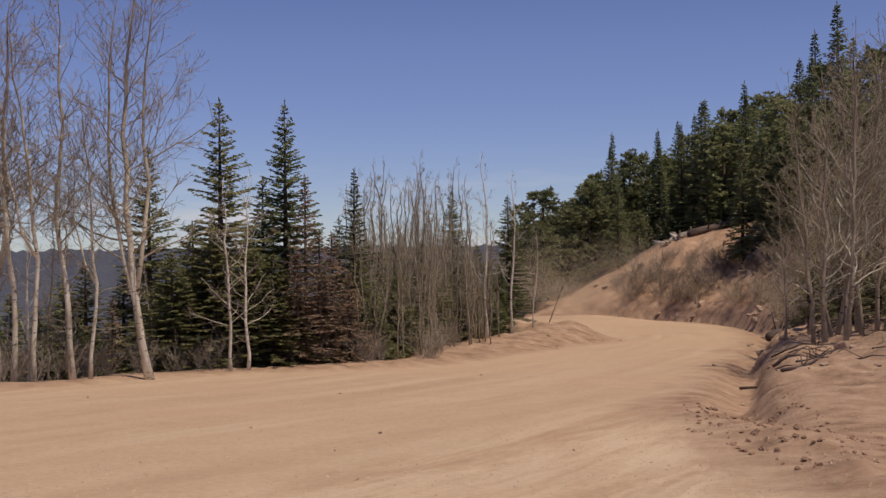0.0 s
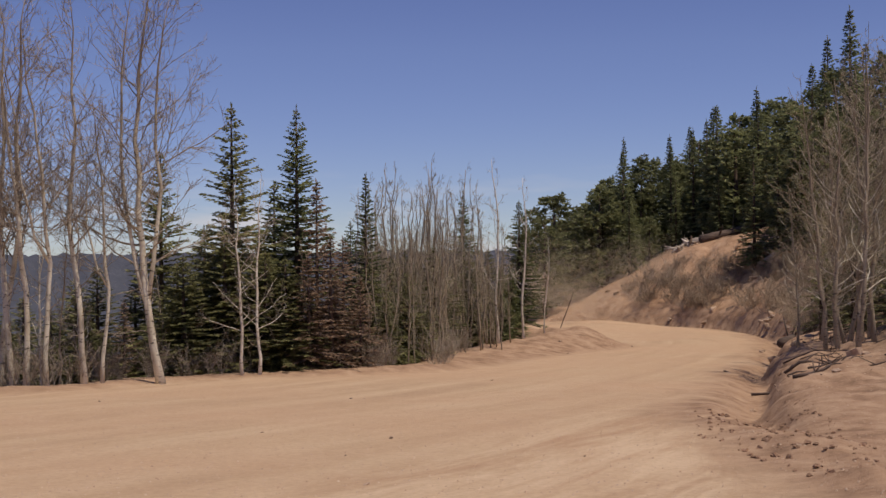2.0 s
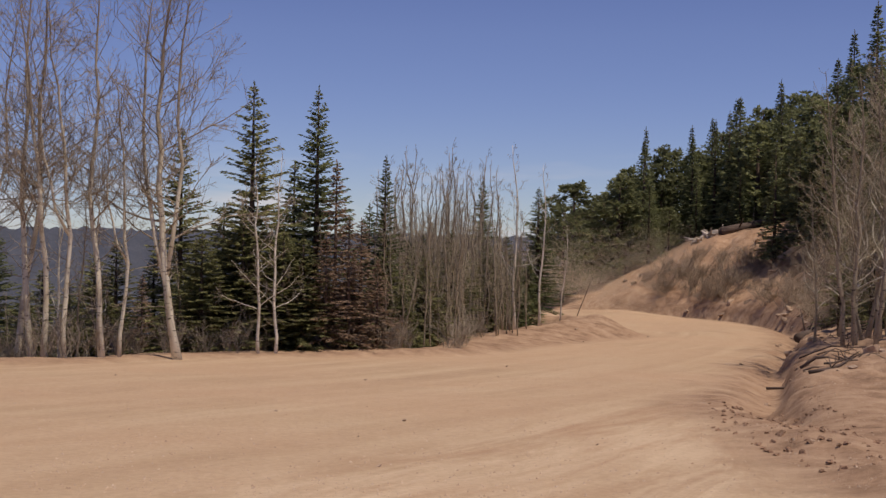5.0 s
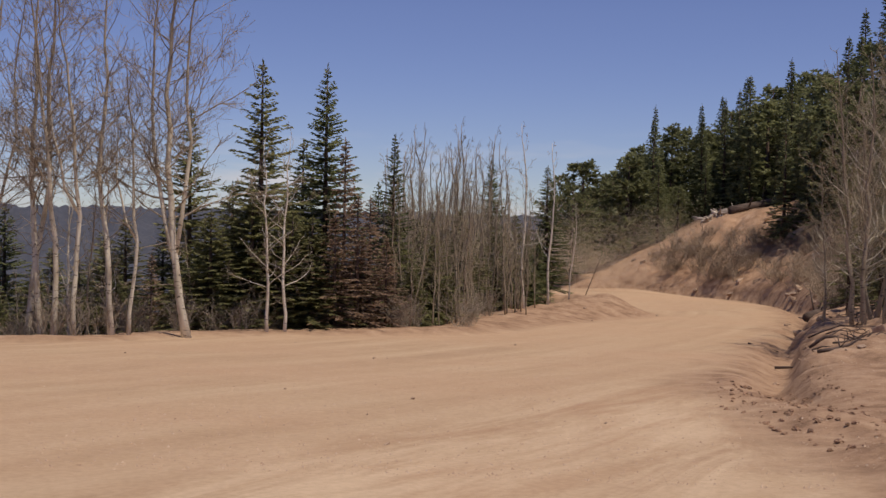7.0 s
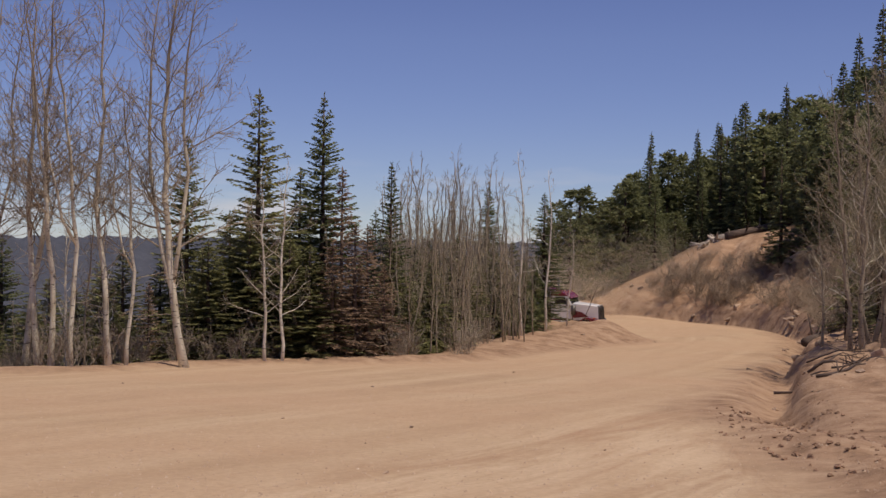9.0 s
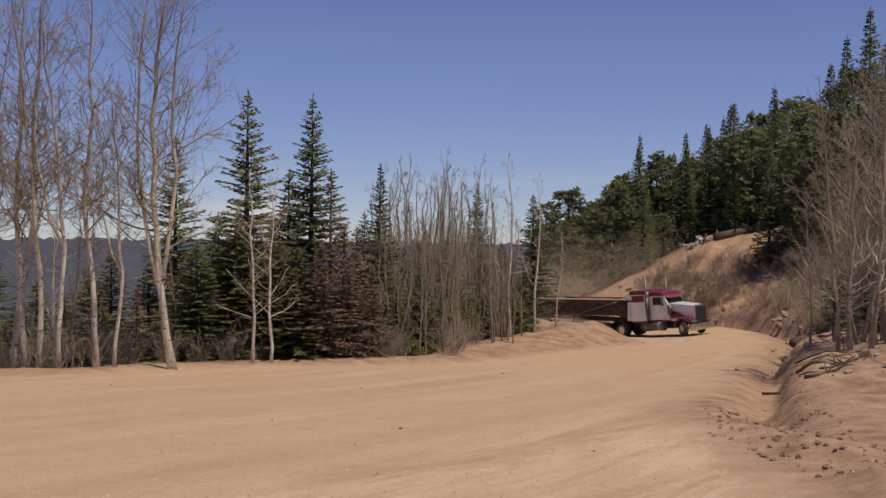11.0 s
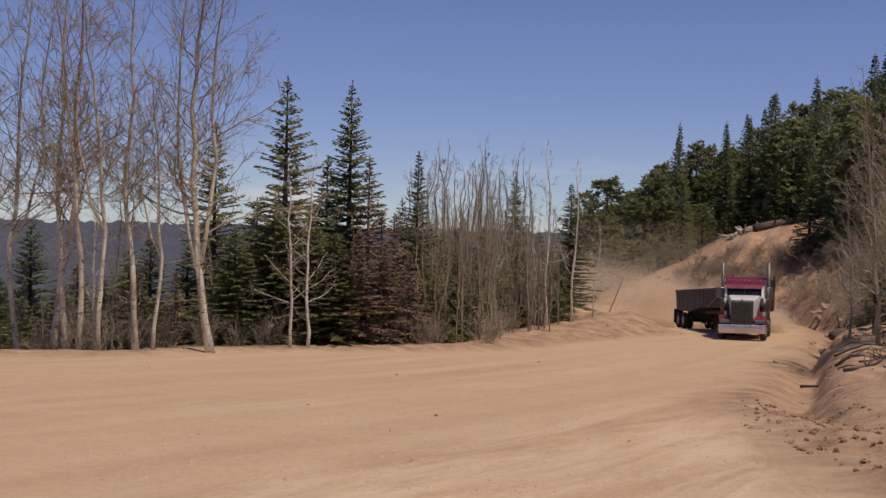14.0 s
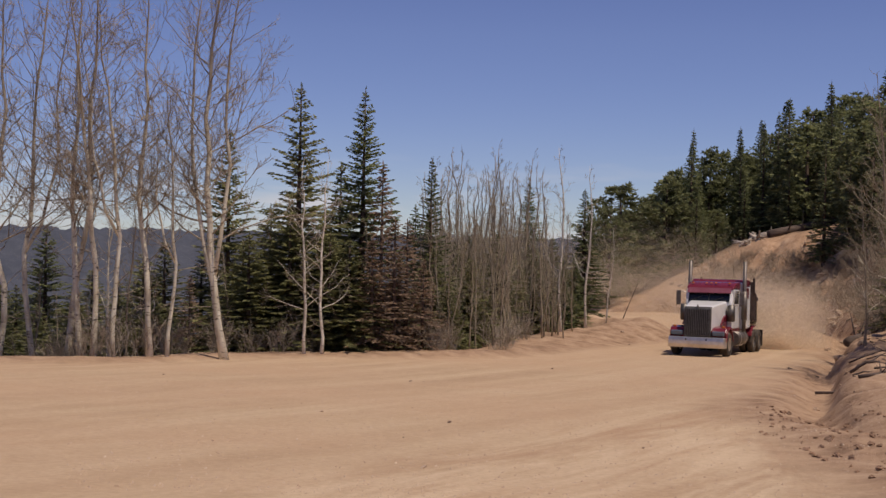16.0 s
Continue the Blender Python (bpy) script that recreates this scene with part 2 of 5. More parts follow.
def curve_through(pts, step=12):
    p = np.array(pts, float)
    p = np.vstack([2 * p[0] - p[1], p, 2 * p[-1] - p[-2]])
    out = []
    for i in range(1, len(p) - 2):
        for t in np.arange(step) / step:
            out.append(0.5 * (2 * p[i] + (p[i + 1] - p[i - 1]) * t + (2 * p[i - 1] - 5 * p[i] + 4 * p[i + 1] - p[i + 2]) * t ** 2
                              + (3 * p[i] - p[i - 1] - 3 * p[i + 1] + p[i + 2]) * t ** 3))
    out.append(p[-2])
    return np.array(out)


# outer rim of the road along the wooded slope (round the berm and back), and the ditch line along the hill
RIM = curve_through([(-120, -20), (-60, 10), (-26, 26), (-12, 33.3), (-8.6, 38.8), (-3.6, 42.3), (0.2, 46), (3.0, 56), (6.8, 64.5), (9.7, 70.5),
                     (9.0, 76.5), (1.0, 82), (-8, 90.5), (-12.5, 102), (-14, 122), (-14, 160), (-20, 240)], 6)
DITCH = curve_through([(60, -60), (14, -12), (5.4, 8), (5.3, 21), (7.4, 31), (10.0, 41), (13.4, 53), (16.6, 65), (20.0, 78), (21.5, 90), (19.5, 101), (13, 109), (5.5, 110.5), (0, 115),
                       (-2.5, 128), (-2.5, 160), (-6, 245)], 6)


# the way that the traffic takes, which the wheel streaks follow
LANE = curve_through([(-40, -60), (-22, -18), (-8, 13), (1.5, 33), (8.0, 52), (13.0, 67), (15.5, 80), (12.5, 91), (2, 97), (-7, 108), (-9, 130), (-12, 240)], 6)


def away(poly, x, y):
    """Distance to the polyline, signed: positive on its left, and the length along it."""
    best = np.full(x.shape, 1e9)
    side = np.zeros(x.shape)
    along = np.zeros(x.shape)
    run = 0.0
    for (ax, ay), (bx, by) in zip(poly[:-1], poly[1:]):
        dx, dy = bx - ax, by - ay
        ln = math.hypot(dx, dy)
        t = np.clip(((x - ax) * dx + (y - ay) * dy) / ln ** 2, 0, 1)
        d = np.hypot(x - ax - t * dx, y - ay - t * dy)
        s = (dx * (y - ay) - dy * (x - ax)) / ln
        near = d < best - 1e-9
        tie = (np.abs(d - best) < 1e-6) & (np.abs(s) > np.abs(side))
        side = np.where(near | tie, s, side)
        along = np.where(near, run + t * ln, along)
        best = np.minimum(best, d)
        run += ln
    return np.where(side > 0, best, -best), along


def fbm(x, y, scale, octaves=4):
    """Cheap smooth value noise on arrays, about -1 to 1."""
    total, amp, norm = np.zeros(x.shape), 1.0, 0.0
    for o in range(octaves):
        px, py = x * scale + 17.3 * o, y * scale - 9.1 * o
        ix, iy = np.floor(px), np.floor(py)
        fx, fy = px - ix, py - iy
        fx, fy = fx * fx * (3 - 2 * fx), fy * fy * (3 - 2 * fy)

        def h(a, b):
            v = np.sin(a * 127.1 + b * 311.7) * 43758.5453
            return 2 * (v - np.floor(v)) - 1
        total += amp * ((h(ix, iy) * (1 - fx) + h(ix + 1, iy) * fx) * (1 - fy) + (h(ix, iy + 1) * (1 - fx) + h(ix + 1, iy + 1) * fx) * fy)
        norm += amp
        amp, scale = amp * 0.5, scale * 2
    return total / norm


def terrain(x, y):
    """Height and the three surface masks (road, cut slope, forest floor) at arrays x, y."""
    x, y = np.asarray(x, float), np.asarray(y, float)
    z = road_height(y)
    dl, _ = away(RIM, x, y)
    dr, _ = away(DITCH, x, y)
    dr = -dr
    n1, n2, n3 = fbm(x, y, 0.25), fbm(x, y, 1.1), fbm(x + 50, y, 0.05)
    dr = dr + (0.45 * n1 + 0.30 * n2) * smooth01(95, 70, y) * smooth01(20, 26, y) * smooth01(3.0, 1.0, np.abs(dr))
    # loose ridges and wheel ruts
    z = z + 0.02 * n2 + 0.05 * n1
    # berm and outslope on the wooded side
    berm_h = 0.12 + 0.15 * smooth01(40, 48, y) + 0.78 * smooth01(54, 76, y) * smooth01(98, 84, y)
    wide = 0.6 + 2.2 * smooth01(42, 60, y)
    berm = berm_h * smooth01(-0.4, wide, dl) * (1 + 0.2 * n2 + 0.2 * n1)
    fall = np.maximum(dl - wide - 1.0, 0)
    drop = (0.42 + 0.1 * n1) * fall
    drop = np.where(fall > 60, drop + 0.1 * (fall - 60), drop)
    floor_z = -110 + 30 * n3
    z_left = np.maximum(z + berm - drop, floor_z + 0.12 * np.maximum(fall - 350, 0) * smooth01(350, 2500, fall))
    z = np.where(dl > -0.4, z_left, z)
    # ditch, bank and hill; the far road falls away to the outside
    z = z - 0.03 * np.clip(13 - x, 0, 40) * smooth01(80, 88, y) * (dl < 6)
    z = z - 0.13 * np.maximum(y - 97, 0) * smooth01(7, -3, x) * smooth01(170, 140, y)
    # the bend is banked: its outer side lies higher than its inner side
    z = z + (0.85 * smooth01(90, 104, y) - 0.45) * smooth01(78, 86, y) * smooth01(18, 12, x) * smooth01(150, 120, y) * (dl < 3)
    n4 = fbm(x - 31, y, 2.6)
    ditch = -0.35 * np.exp(-((dr - 0.1) / 0.7) ** 2) * smooth01(17, 24, y)
    steep = np.interp(y, [0, 20, 30, 45, 60, 75, 92, 130, 200], [0.0, 0.02, 0.10, 0.15, 0.30, 0.55, 0.75, 0.7, 0.3])
    lip = np.interp(y, [0, 20, 27, 45, 75, 95], [0.0, 0.05, 0.45, 0.55, 0.8, 1.0]) * smooth01(0.15, 0.75, dr)
    bank = lip + steep * np.maximum(dr - 0.8, 0) * (1 + 0.25 * n1) + (0.18 * n2 + 0.13 * n4 + 0.14 * n1) * smooth01(0.2, 2.0, dr) * smooth01(20, 30, y)
    hill = np.interp(x, [-60, -5, 8, 12, 18, 22, 28, 45, 80, 200, 1000], [-16, -7.5, -4.4, -3.2, -0.1, 2.0, 3.6, 7.5, 14, 40, 120]) + 0.5 * n1
    hill = np.where(y < 70, np.maximum(hill, z + bank), hill)
    up = np.minimum(z + bank, np.maximum(hill, z - 3)) - z
    z = z + np.where(dr > -2, ditch, 0) + np.where(dr > 0, up, 0)
    # beyond the bend the land falls into a wide valley, with low ridges on the far side
    r = np.hypot(x, y)
    side = smooth01(0.42, 0.10, np.arctan2(x, np.maximum(y, 1e-3)) + np.where(y <= 0, 3.0 * np.sign(x), 0))
    valley = np.interp(r, [0, 130, 220, 420, 900, 2300, 3300, 4800], [-10, -12, -24, -62, -120, -95, -12, 4]) + 22 * n3 * smooth01(300, 1500, r)
    far = smooth01(125, 230, r) * side
    z = z * (1 - far) + valley * far
    # the windrow of graded earth beside the ditch
    row = np.exp(-((x - np.interp(y, [11, 13, 17, 21, 25, 30], [4.3, 4.5, 4.85, 4.95, 5.3, 6.3])) / 0.6) ** 2) * smooth01(10, 13, y) * smooth01(30, 24, y)
    z = z + 0.13 * row * (1 + 0.7 * n4 + 0.6 * n2)
    # masks
    road = smooth01(0.6, -0.8, dl + 0.5 * n1) * smooth01(-0.3, -2.4, dr + 0.8 * n1 + 0.5 * n2)
    cut = smooth01(0.5, 1.5, dr) * smooth01(78, 96, y) * smooth01(16, 12, dr) * (0.75 + 0.25 * n1)
    wood = np.maximum(smooth01(1.2 + wide, 2.6 + wide, dl), np.maximum(smooth01(13, 17, dr), 0.75 * smooth01(2, 5, dr) * (1 - smooth01(78, 92, y))))
    away_from_road = smooth01(118, 150, np.hypot(x, y - 10))
    wood = np.maximum(wood, away_from_road)
    road = road * (1 - np.clip(1.3 * row + 0.4 * n4 * row, 0, 1))
    return z, np.clip(road, 0, 1), np.clip(cut, 0, 1) * (1 - away_from_road), np.clip(wood, 0, 1)


def ground_z(x, y):
    return float(terrain(np.array([x]), np.array([y]))[0][0])


def build_ground():
    fine = np.radians(np.linspace(-26, 26, 245))
    coarse = np.radians(np.linspace(26, 334, 90)[1:-1])
    ang = np.concatenate([fine, coarse])
    rad = np.concatenate([[0.0], np.geomspace(2.0, 9.0, 10), np.linspace(9.2, 60, 190), np.linspace(60.6, 135, 110), np.geomspace(138, 4800, 60)])
    A, R = np.meshgrid(ang, rad)
    X, Y = R * np.sin(A), R * np.cos(A)
    Z, road, cut, wood = terrain(X.ravel(), Y.ravel())
    off, along = away(LANE, X.ravel(), Y.ravel())
    verts = np.stack([X.ravel(), Y.ravel(), Z], 1)
    na, nr = len(ang), len(rad)
    i, j = np.meshgrid(np.arange(nr - 1), np.arange(na), indexing="ij")
    j2 = (j + 1) % na
    faces = np.stack([i * na + j, i * na + j2, (i + 1) * na + j2, (i + 1) * na + j], -1).reshape(-1, 4)[:, ::-1]
    me = bpy.data.meshes.new("ground")
    me.from_pydata(verts.tolist(), [], faces.tolist())
    me.polygons.foreach_set("use_smooth", [True] * len(me.polygons))
    col = me.attributes.new("zone", "FLOAT_COLOR", "POINT")
    # alpha grows with distance and carries the painted haze
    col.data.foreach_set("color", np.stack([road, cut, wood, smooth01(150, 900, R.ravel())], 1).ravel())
    tr = me.attributes.new("track", "FLOAT_VECTOR", "POINT")
    tr.data.foreach_set("vector", np.stack([along, off, np.zeros_like(off)], 1).ravel())
    offd, _ = away(DITCH, X.ravel(), Y.ravel())
    near = smooth01(-4.0, -7.0, off) * smooth01(44, 30, Y.ravel()) * smooth01(0.5, 2.0, offd)
    ru = me.attributes.new("rut", "FLOAT_VECTOR", "POINT")
    ru.data.foreach_set("vector", np.stack([along, off, near], 1).ravel())
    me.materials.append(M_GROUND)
    return tagged(new("ground", me), "packed reddish dirt road, ditch, bank and dry slopes", "ground", kind="structure")


ground = build_ground()


# ---- trees ----
def rand(a, b):
    return a + (b - a) * np.random.rand()


def aspen(seed, height, radius, bare=0.3, spread=1.0, bark=None, name="bare_aspen", label="leafless aspen with pale bark beside the dirt road", twigs=3, split=True,
          limbs_per_metre=3.0, twig_mat=None, limb_mat=None, bow=0.0, forks=(), rise=(0.1, 0.55)):
    """A leafless aspen: a crooked tapered trunk, forked where forks (height share, sideways reach) say so, wide limbs that turn upwards, side branches and fine twigs."""
    np.random.seed(seed)
    root = new(name)
    tagged(root, label, "tree")
    limbs, fine = [], Soup()
    k = 13
    ts = np.linspace(0, 1, k)
    bend = np.cumsum(np.random.normal(0, 0.0075 * height, (k, 2)), 0)
    bend -= np.outer(ts, bend[-1])
    bend[:, 0] += bow * height * np.sin(np.pi * ts ** 0.75)
    line = np.stack([bend[:, 0], bend[:, 1], ts * height - 0.5 * (ts == 0)], 1)
    rad = radius * (1 - ts) ** 0.8 + 0.007
    rad[0] *= 1.35
    stems = [(line, rad, bare)]
    for share, reach in forks:
        u = np.linspace(0, 1, 9)
        at = share + (0.94 - share) * u
        p = np.stack([np.interp(at, ts, line[:, i]) for i in range(3)], 1)
        p[:, 0] += reach * np.sin(np.minimum(u * 2.2, 1) * np.pi / 2) + np.cumsum(np.random.normal(0, 0.05, 9)) * (u > 0)
        p[:, 1] += np.cumsum(np.random.normal(0, 0.05, 9)) * (u > 0)
        stems.append((p, np.interp(share, ts, rad) * 0.62 * (1 - u) ** 0.8 + 0.007, max(0.12, (bare - share) / (1 - share))))

    def branch(p, d, length, r, level):
        n = (6, 4, 2)[min(level, 2)]
        pts = [p]
        dirs = d / np.linalg.norm(d)
        for i in range(n):
            dirs = dirs + np.random.normal(0, (0.20, 0.20, 0.18)[min(level, 2)], 3) + np.array([0, 0, (0.16, 0.12, 0.05)[min(level, 2)]])
            dirs /= np.linalg.norm(dirs)
            pts.append(pts[-1] + dirs * length / n)
        rs = np.linspace(r, max(r * 0.25, (0.007, 0.0052, 0.0042)[min(level, 2)] * (1.0 if split else 0.8)), n + 1)
        if level == 0:
            limbs.append(Soup())
            limbs[-1].tube(pts, rs, 5 if split else 3, False)
        else:
            fine.tube(pts, rs, 3, False)
        if level + 1 >= twigs:
            return
        count = max(3, int(length * (3.4 if level == 0 else 4.2)))
        for c in range(count):
            u = rand(0.2, 0.98) * n
            i = min(int(u), n - 1)
            q = pts[i] + (pts[i + 1] - pts[i]) * (u - i)
            along = pts[i + 1] - pts[i]
            along /= np.linalg.norm(along)
            out = np.random.normal(size=3)
            out -= along * out.dot(along)
            out /= np.linalg.norm(out) + 1e-9
            branch(q, along * 0.7 + out * rand(0.5, 1.0), length * rand(0.28, 0.55) * (1.05 - u / n * 0.5), max(r * 0.42, 0.0056 if split else 0.0045), level + 1)

    for pts, rs, low in stems:
        us = np.linspace(0, 1, len(pts))
        tall = pts[-1][2] - pts[0][2]
        count = int(tall * limbs_per_metre * (1.0 if len(stems) == 1 else 0.72))
        for c in range(count):
            t = low + (0.97 - low) * (c + np.random.rand()) / count
            w = rand(0, 2 * math.pi)
            length = spread * height * rand(0.10, 0.27) * (1.2 - 0.75 * (t - low) / (1 - low))
            p = np.array([np.interp(t, us, pts[:, i]) for i in range(3)])
            branch(p, np.array([math.cos(w), math.sin(w), rand(*rise) + 0.5 * t]), length, max(float(np.interp(t, us, rs)) * rand(0.2, 0.38), 0.008 if split else 0.005), 0)
    for c in range(int(6 * bare / 0.3)):
        w, t = rand(0, 2 * math.pi), rand(0.1, bare)
        p = np.array([np.interp(t, ts, line[:, i]) for i in range(3)])
        branch(p, np.array([math.cos(w), math.sin(w), rand(-0.1, 0.4)]), rand(0.3, 1.3) * spread, 0.016, 1)
    for i, (pts, rs, _) in enumerate(stems):
        one = Soup()
        one.tube(pts, rs, 9)
        child("stem" if i else "trunk", one.mesh("trunk"), bark or M_ASPEN, root)
    if split:
        for one in limbs:
            child("limb", one.mesh("limb"), limb_mat or M_ASPEN_DARK, root)
    else:
        every = Soup()
        for one in limbs:
            base = len(every.v)
            every.v += one.v
            every.f += [tuple(i + base for i in f) for f in one.f]
        tagged(child("branching", every.mesh("branching"), limb_mat or M_ASPEN_DARK, root), kind="stuff")
    tagged(child("twig_mass", fine.mesh("twig_mass"), twig_mat or M_TWIG, root), kind="stuff")
    return root


def spruce(seed, height, width, leaf, label, density=1.0, ragged=0.3, low=0.06, name="spruce_tree", power=0.92, fine=1.0):
    """A spire of whorled, drooping branches hung with needle tufts."""
    np.random.seed(seed)
    root = new(name)
    tagged(root, label, "tree")
    trunk, needles, wood = Soup(), Soup(), Soup()
    trunk.tube([np.array([0, 0, -0.8]), np.array([0, 0, height * 0.5]), np.array([0, 0, height])], [0.013 * height, 0.008 * height, 0.012], 7)
    z = low * height
    while z < height * 0.985:
        t = z / height
        reach = width * (1 - t) ** power
        n = int(rand(5, 7.99))
        turn = rand(0, 6.28)
        for b in range(n):
            if np.random.rand() < ragged * 0.35:
                continue
            w = turn + 6.283 * b / n + rand(-0.3, 0.3)
            L = max(reach * rand(1 - ragged * 1.4, 1.12), 0.06)
            out = np.array([math.cos(w), math.sin(w), 0.0])
            rise = 0.6 * t - 0.16 - 0.42 * (1 - t) * rand(0.2, 1.2)
            p0 = np.array([0, 0, z + rand(-0.12, 0.12)])
            steps = max(2, int(L / 0.15 * density * fine ** 0.6))
            tip = p0 + out * L + np.array([0, 0, rise * L])
            if L > 1.0:
                wood.tube([p0, (p0 + tip) / 2, tip], [0.022, 0.014, 0.005], 3, False)
            for i in range(steps):
                u = (i + 0.9) / steps
                p = p0 + out * L * u + np.array([0, 0, rise * L * u + 0.10 * L * u * u])
                side = np.array([-out[1], out[0], 0.0])
                for sgn in (-1, 1):
                    d = out * rand(0.4, 1.0) + side * sgn * rand(0.35, 1.0) + np.array([0, 0, rand(-0.55, 0.12)])
                    needles.spike(p, d, (rand(0.22, 0.46) * (1.15 - 0.45 * u) + 0.08) * (1.1 - 0.72 * t) / fine ** 0.55, rand(0.05, 0.085) / fine)
                needles.spike(p, out + np.array([0, 0, rand(-0.7, 0.2)]), rand(0.25, 0.42) * (1.1 - 0.7 * t) / fine ** 0.55, 0.07 / fine)
        z += rand(0.20, 0.34) * (0.75 + 0.45 * (1 - t)) / fine ** 0.75
    for i in range(10):
        needles.spike(np.array([0, 0, height - 0.06 * i]), np.array([rand(-0.6, 0.6), rand(-0.6, 0.6), 1.6]), 0.2, 0.025)
    child("trunk", trunk.mesh("trunk"), M_BARK, root)
    tagged(child("branching", wood.mesh("branching"), M_BARK, root), kind="stuff")
    child("crown", needles.mesh("crown", False), leaf, root)
    return root


def pine(seed, height, width, leaf, label, name="pine_tree"):
    """A rounded pine: a trunk with rising boughs that end in clumps of needles."""
    np.random.seed(seed)
    root = new(name)
    tagged(root, label, "tree")
    trunk, needles, wood = Soup(), Soup(), Soup()
    lean = np.array([rand(-0.4, 0.4), rand(-0.4, 0.4), 0])
    trunk.tube([np.array([0, 0, -1.0]), np.array([0, 0, height * 0.4]) + lean * 0.5, np.array([0, 0, height * 0.93]) + lean], [0.016 * height, 0.012 * height, 0.03], 7)
    for b in range(int(15 * height)):
        t = rand(0.10, 1.0)
        prof = math.sin(min(1.0, (1.06 - t) / 0.62) * math.pi * 0.5) ** 0.8
        L = width * prof * rand(0.72, 1.05)
        w = rand(0, 6.283)
        out = np.array([math.cos(w), math.sin(w), 0])
        p0 = lean * t + np.array([0, 0, t * height * 0.93])
        tip = p0 + out * L + np.array([0, 0, L * rand(0.05, 0.55)])
        if b % 2 == 0:
            wood.tube([p0, tip], [0.03, 0.01], 3, False)
        for c in range(3):
            q = p0 + (tip - p0) * (1 - 0.26 * c) + np.random.normal(0, 0.12, 3)
            for k in range(8):
                d = np.random.normal(size=3) + np.array([0, 0, 0.5]) + out * 0.4
                needles.spike(q, d, rand(0.28, 0.46), rand(0.055, 0.095))
    child("trunk", trunk.mesh("trunk"), M_BARK, root)
    tagged(child("branching", wood.mesh("branching"), M_BARK, root), kind="stuff")
    child("crown", needles.mesh("crown", False), leaf, root)
    return root


def shrub(seed, height, material, stems=19):
    np.random.seed(seed)
    s = Soup()
    for i in range(stems):
        w, lean = rand(0, 6.283), rand(0.1, 0.75)
        d = np.array([math.cos(w) * lean, math.sin(w) * lean, 1.0])
        p = np.array([rand(-0.3, 0.3), rand(-0.3, 0.3), -0.1])
        L = height * rand(0.6, 1.1)
        mid = p + d * L * 0.5 + np.random.normal(0, 0.06, 3)
        tip = mid + (d + np.random.normal(0, 0.2, 3)) * L * 0.5
        s.tube([p, mid, tip], [0.013, 0.009, 0.005], 3, False)
        for k in range(8):
            u = rand(0.25, 0.95)
            q = p + (tip - p) * u
            e = d + np.random.normal(0, 0.55, 3)
            s.tube([q, q + e * L * rand(0.15, 0.32)], [0.007, 0.004], 3, False)
    me = s.mesh("bare_shrub")
    me.materials.append(material)
    return tagged(new("bare_shrub", me), "leafless brown shrub on the dirt bank", "shrub", group="brush on the bank")


# models stand at their first place; the rest are copies
USED = {}


def plant(model, x, y, height, lean=(0, 0), turn=None, wide=1.0, sink=0.0, label=""):
    """Puts a copy of a model (thing, its height) on the ground; the first use moves the model itself."""
    ob, h = model
    z = ground_z(x, y) - sink
    k = height / h
    m = pose(x, y, z, lean[1], lean[0], rand(0, 360) if turn is None else turn)
    if lean != (0, 0):
        m = pose(x, y, z, lean[1], lean[0], 0) @ pose(0, 0, 0, 0, 0, rand(0, 360) if turn is None else turn)
    m = m @ Matrix.Diagonal((k * wide, k * wide, k, 1))
    if ob.name in USED:
        made = copy_thing(ob, m)
    else:
        USED[ob.name] = 1
        ob.matrix_basis = m
        made = ob
    if label:
        made["label"] = label
    return made


np.random.seed(5)
PALE = [(aspen(11, 12, 0.115, 0.28, 1.15, bow=-0.03, forks=((0.17, -0.42), (0.19, 0.62)), limbs_per_metre=4.2), 12), (aspen(12, 11, 0.085, 0.32, 1.0, bow=-0.015, limbs_per_metre=3.8), 11),
        (aspen(13, 10, 0.07, 0.34, 1.0, bow=0.02, limbs_per_metre=3.6, forks=((0.33, -0.5),)), 10), (aspen(14, 9, 0.075, 0.20, 1.0, M_ASPEN_PALE, limb_mat=M_ASPEN_PALE, limbs_per_metre=2.6), 9)]
np.random.seed(6)
LABEL_PALE = "tall leafless aspen with pale bark at the road's edge"
# x, y, height, lean in degrees, model, turn
for x, y, h, lean, k, turn in ((-9.0, 37.9, 12.6, -0.6, 0, 0), (-10.9, 36.6, 11.4, -1.6, 1, 20), (-11.6, 35.5, 10.4, -4.0, 2, 30),
                               (-12.2, 35.3, 10.4, -3.5, 1, 160), (-10.4, 36.8, 8.0, -1.6, 2, 0), (-13.3, 36.2, 11.6, 4.5, 1, 200), (-12.7, 36.0, 11.2, -2.0, 1, 0), (-14.6, 37.0, 11.9, 1.6, 2, 180),
                               (-15.6, 36.4, 12.1, 1.4, 1, 90), (-11.5, 38.4, 6.3, -0.6, 3, 40), (-13.0, 39.0, 9.0, 1.5, 3, 80), (-6.5, 41.0, 9.2, 1.4, 3, 0), (-6.9, 40.6, 9.0, -1.8, 3, 130)):
    plant(PALE[k], x, y, h, (lean, 0), turn, label=LABEL_PALE if h > 9.5 else "leafless aspen with white bark at the road's edge")
LABEL_THIN = "slender leafless aspen on the berm"
THIN = [(aspen(21, 8, 0.06, 0.26, 0.7, M_ASPEN_PALE, "slender_aspen", LABEL_THIN, limb_mat=M_ASPEN_PALE, limbs_per_metre=2.2), 8)]
for x, y, h, lean in ((2.2, 63, 9.3, -1.8), (3.6, 66, 7.3, 0.2), (4.9, 69, 4.5, 3.0)):
    plant(THIN[0], x, y, h, (lean, 0))

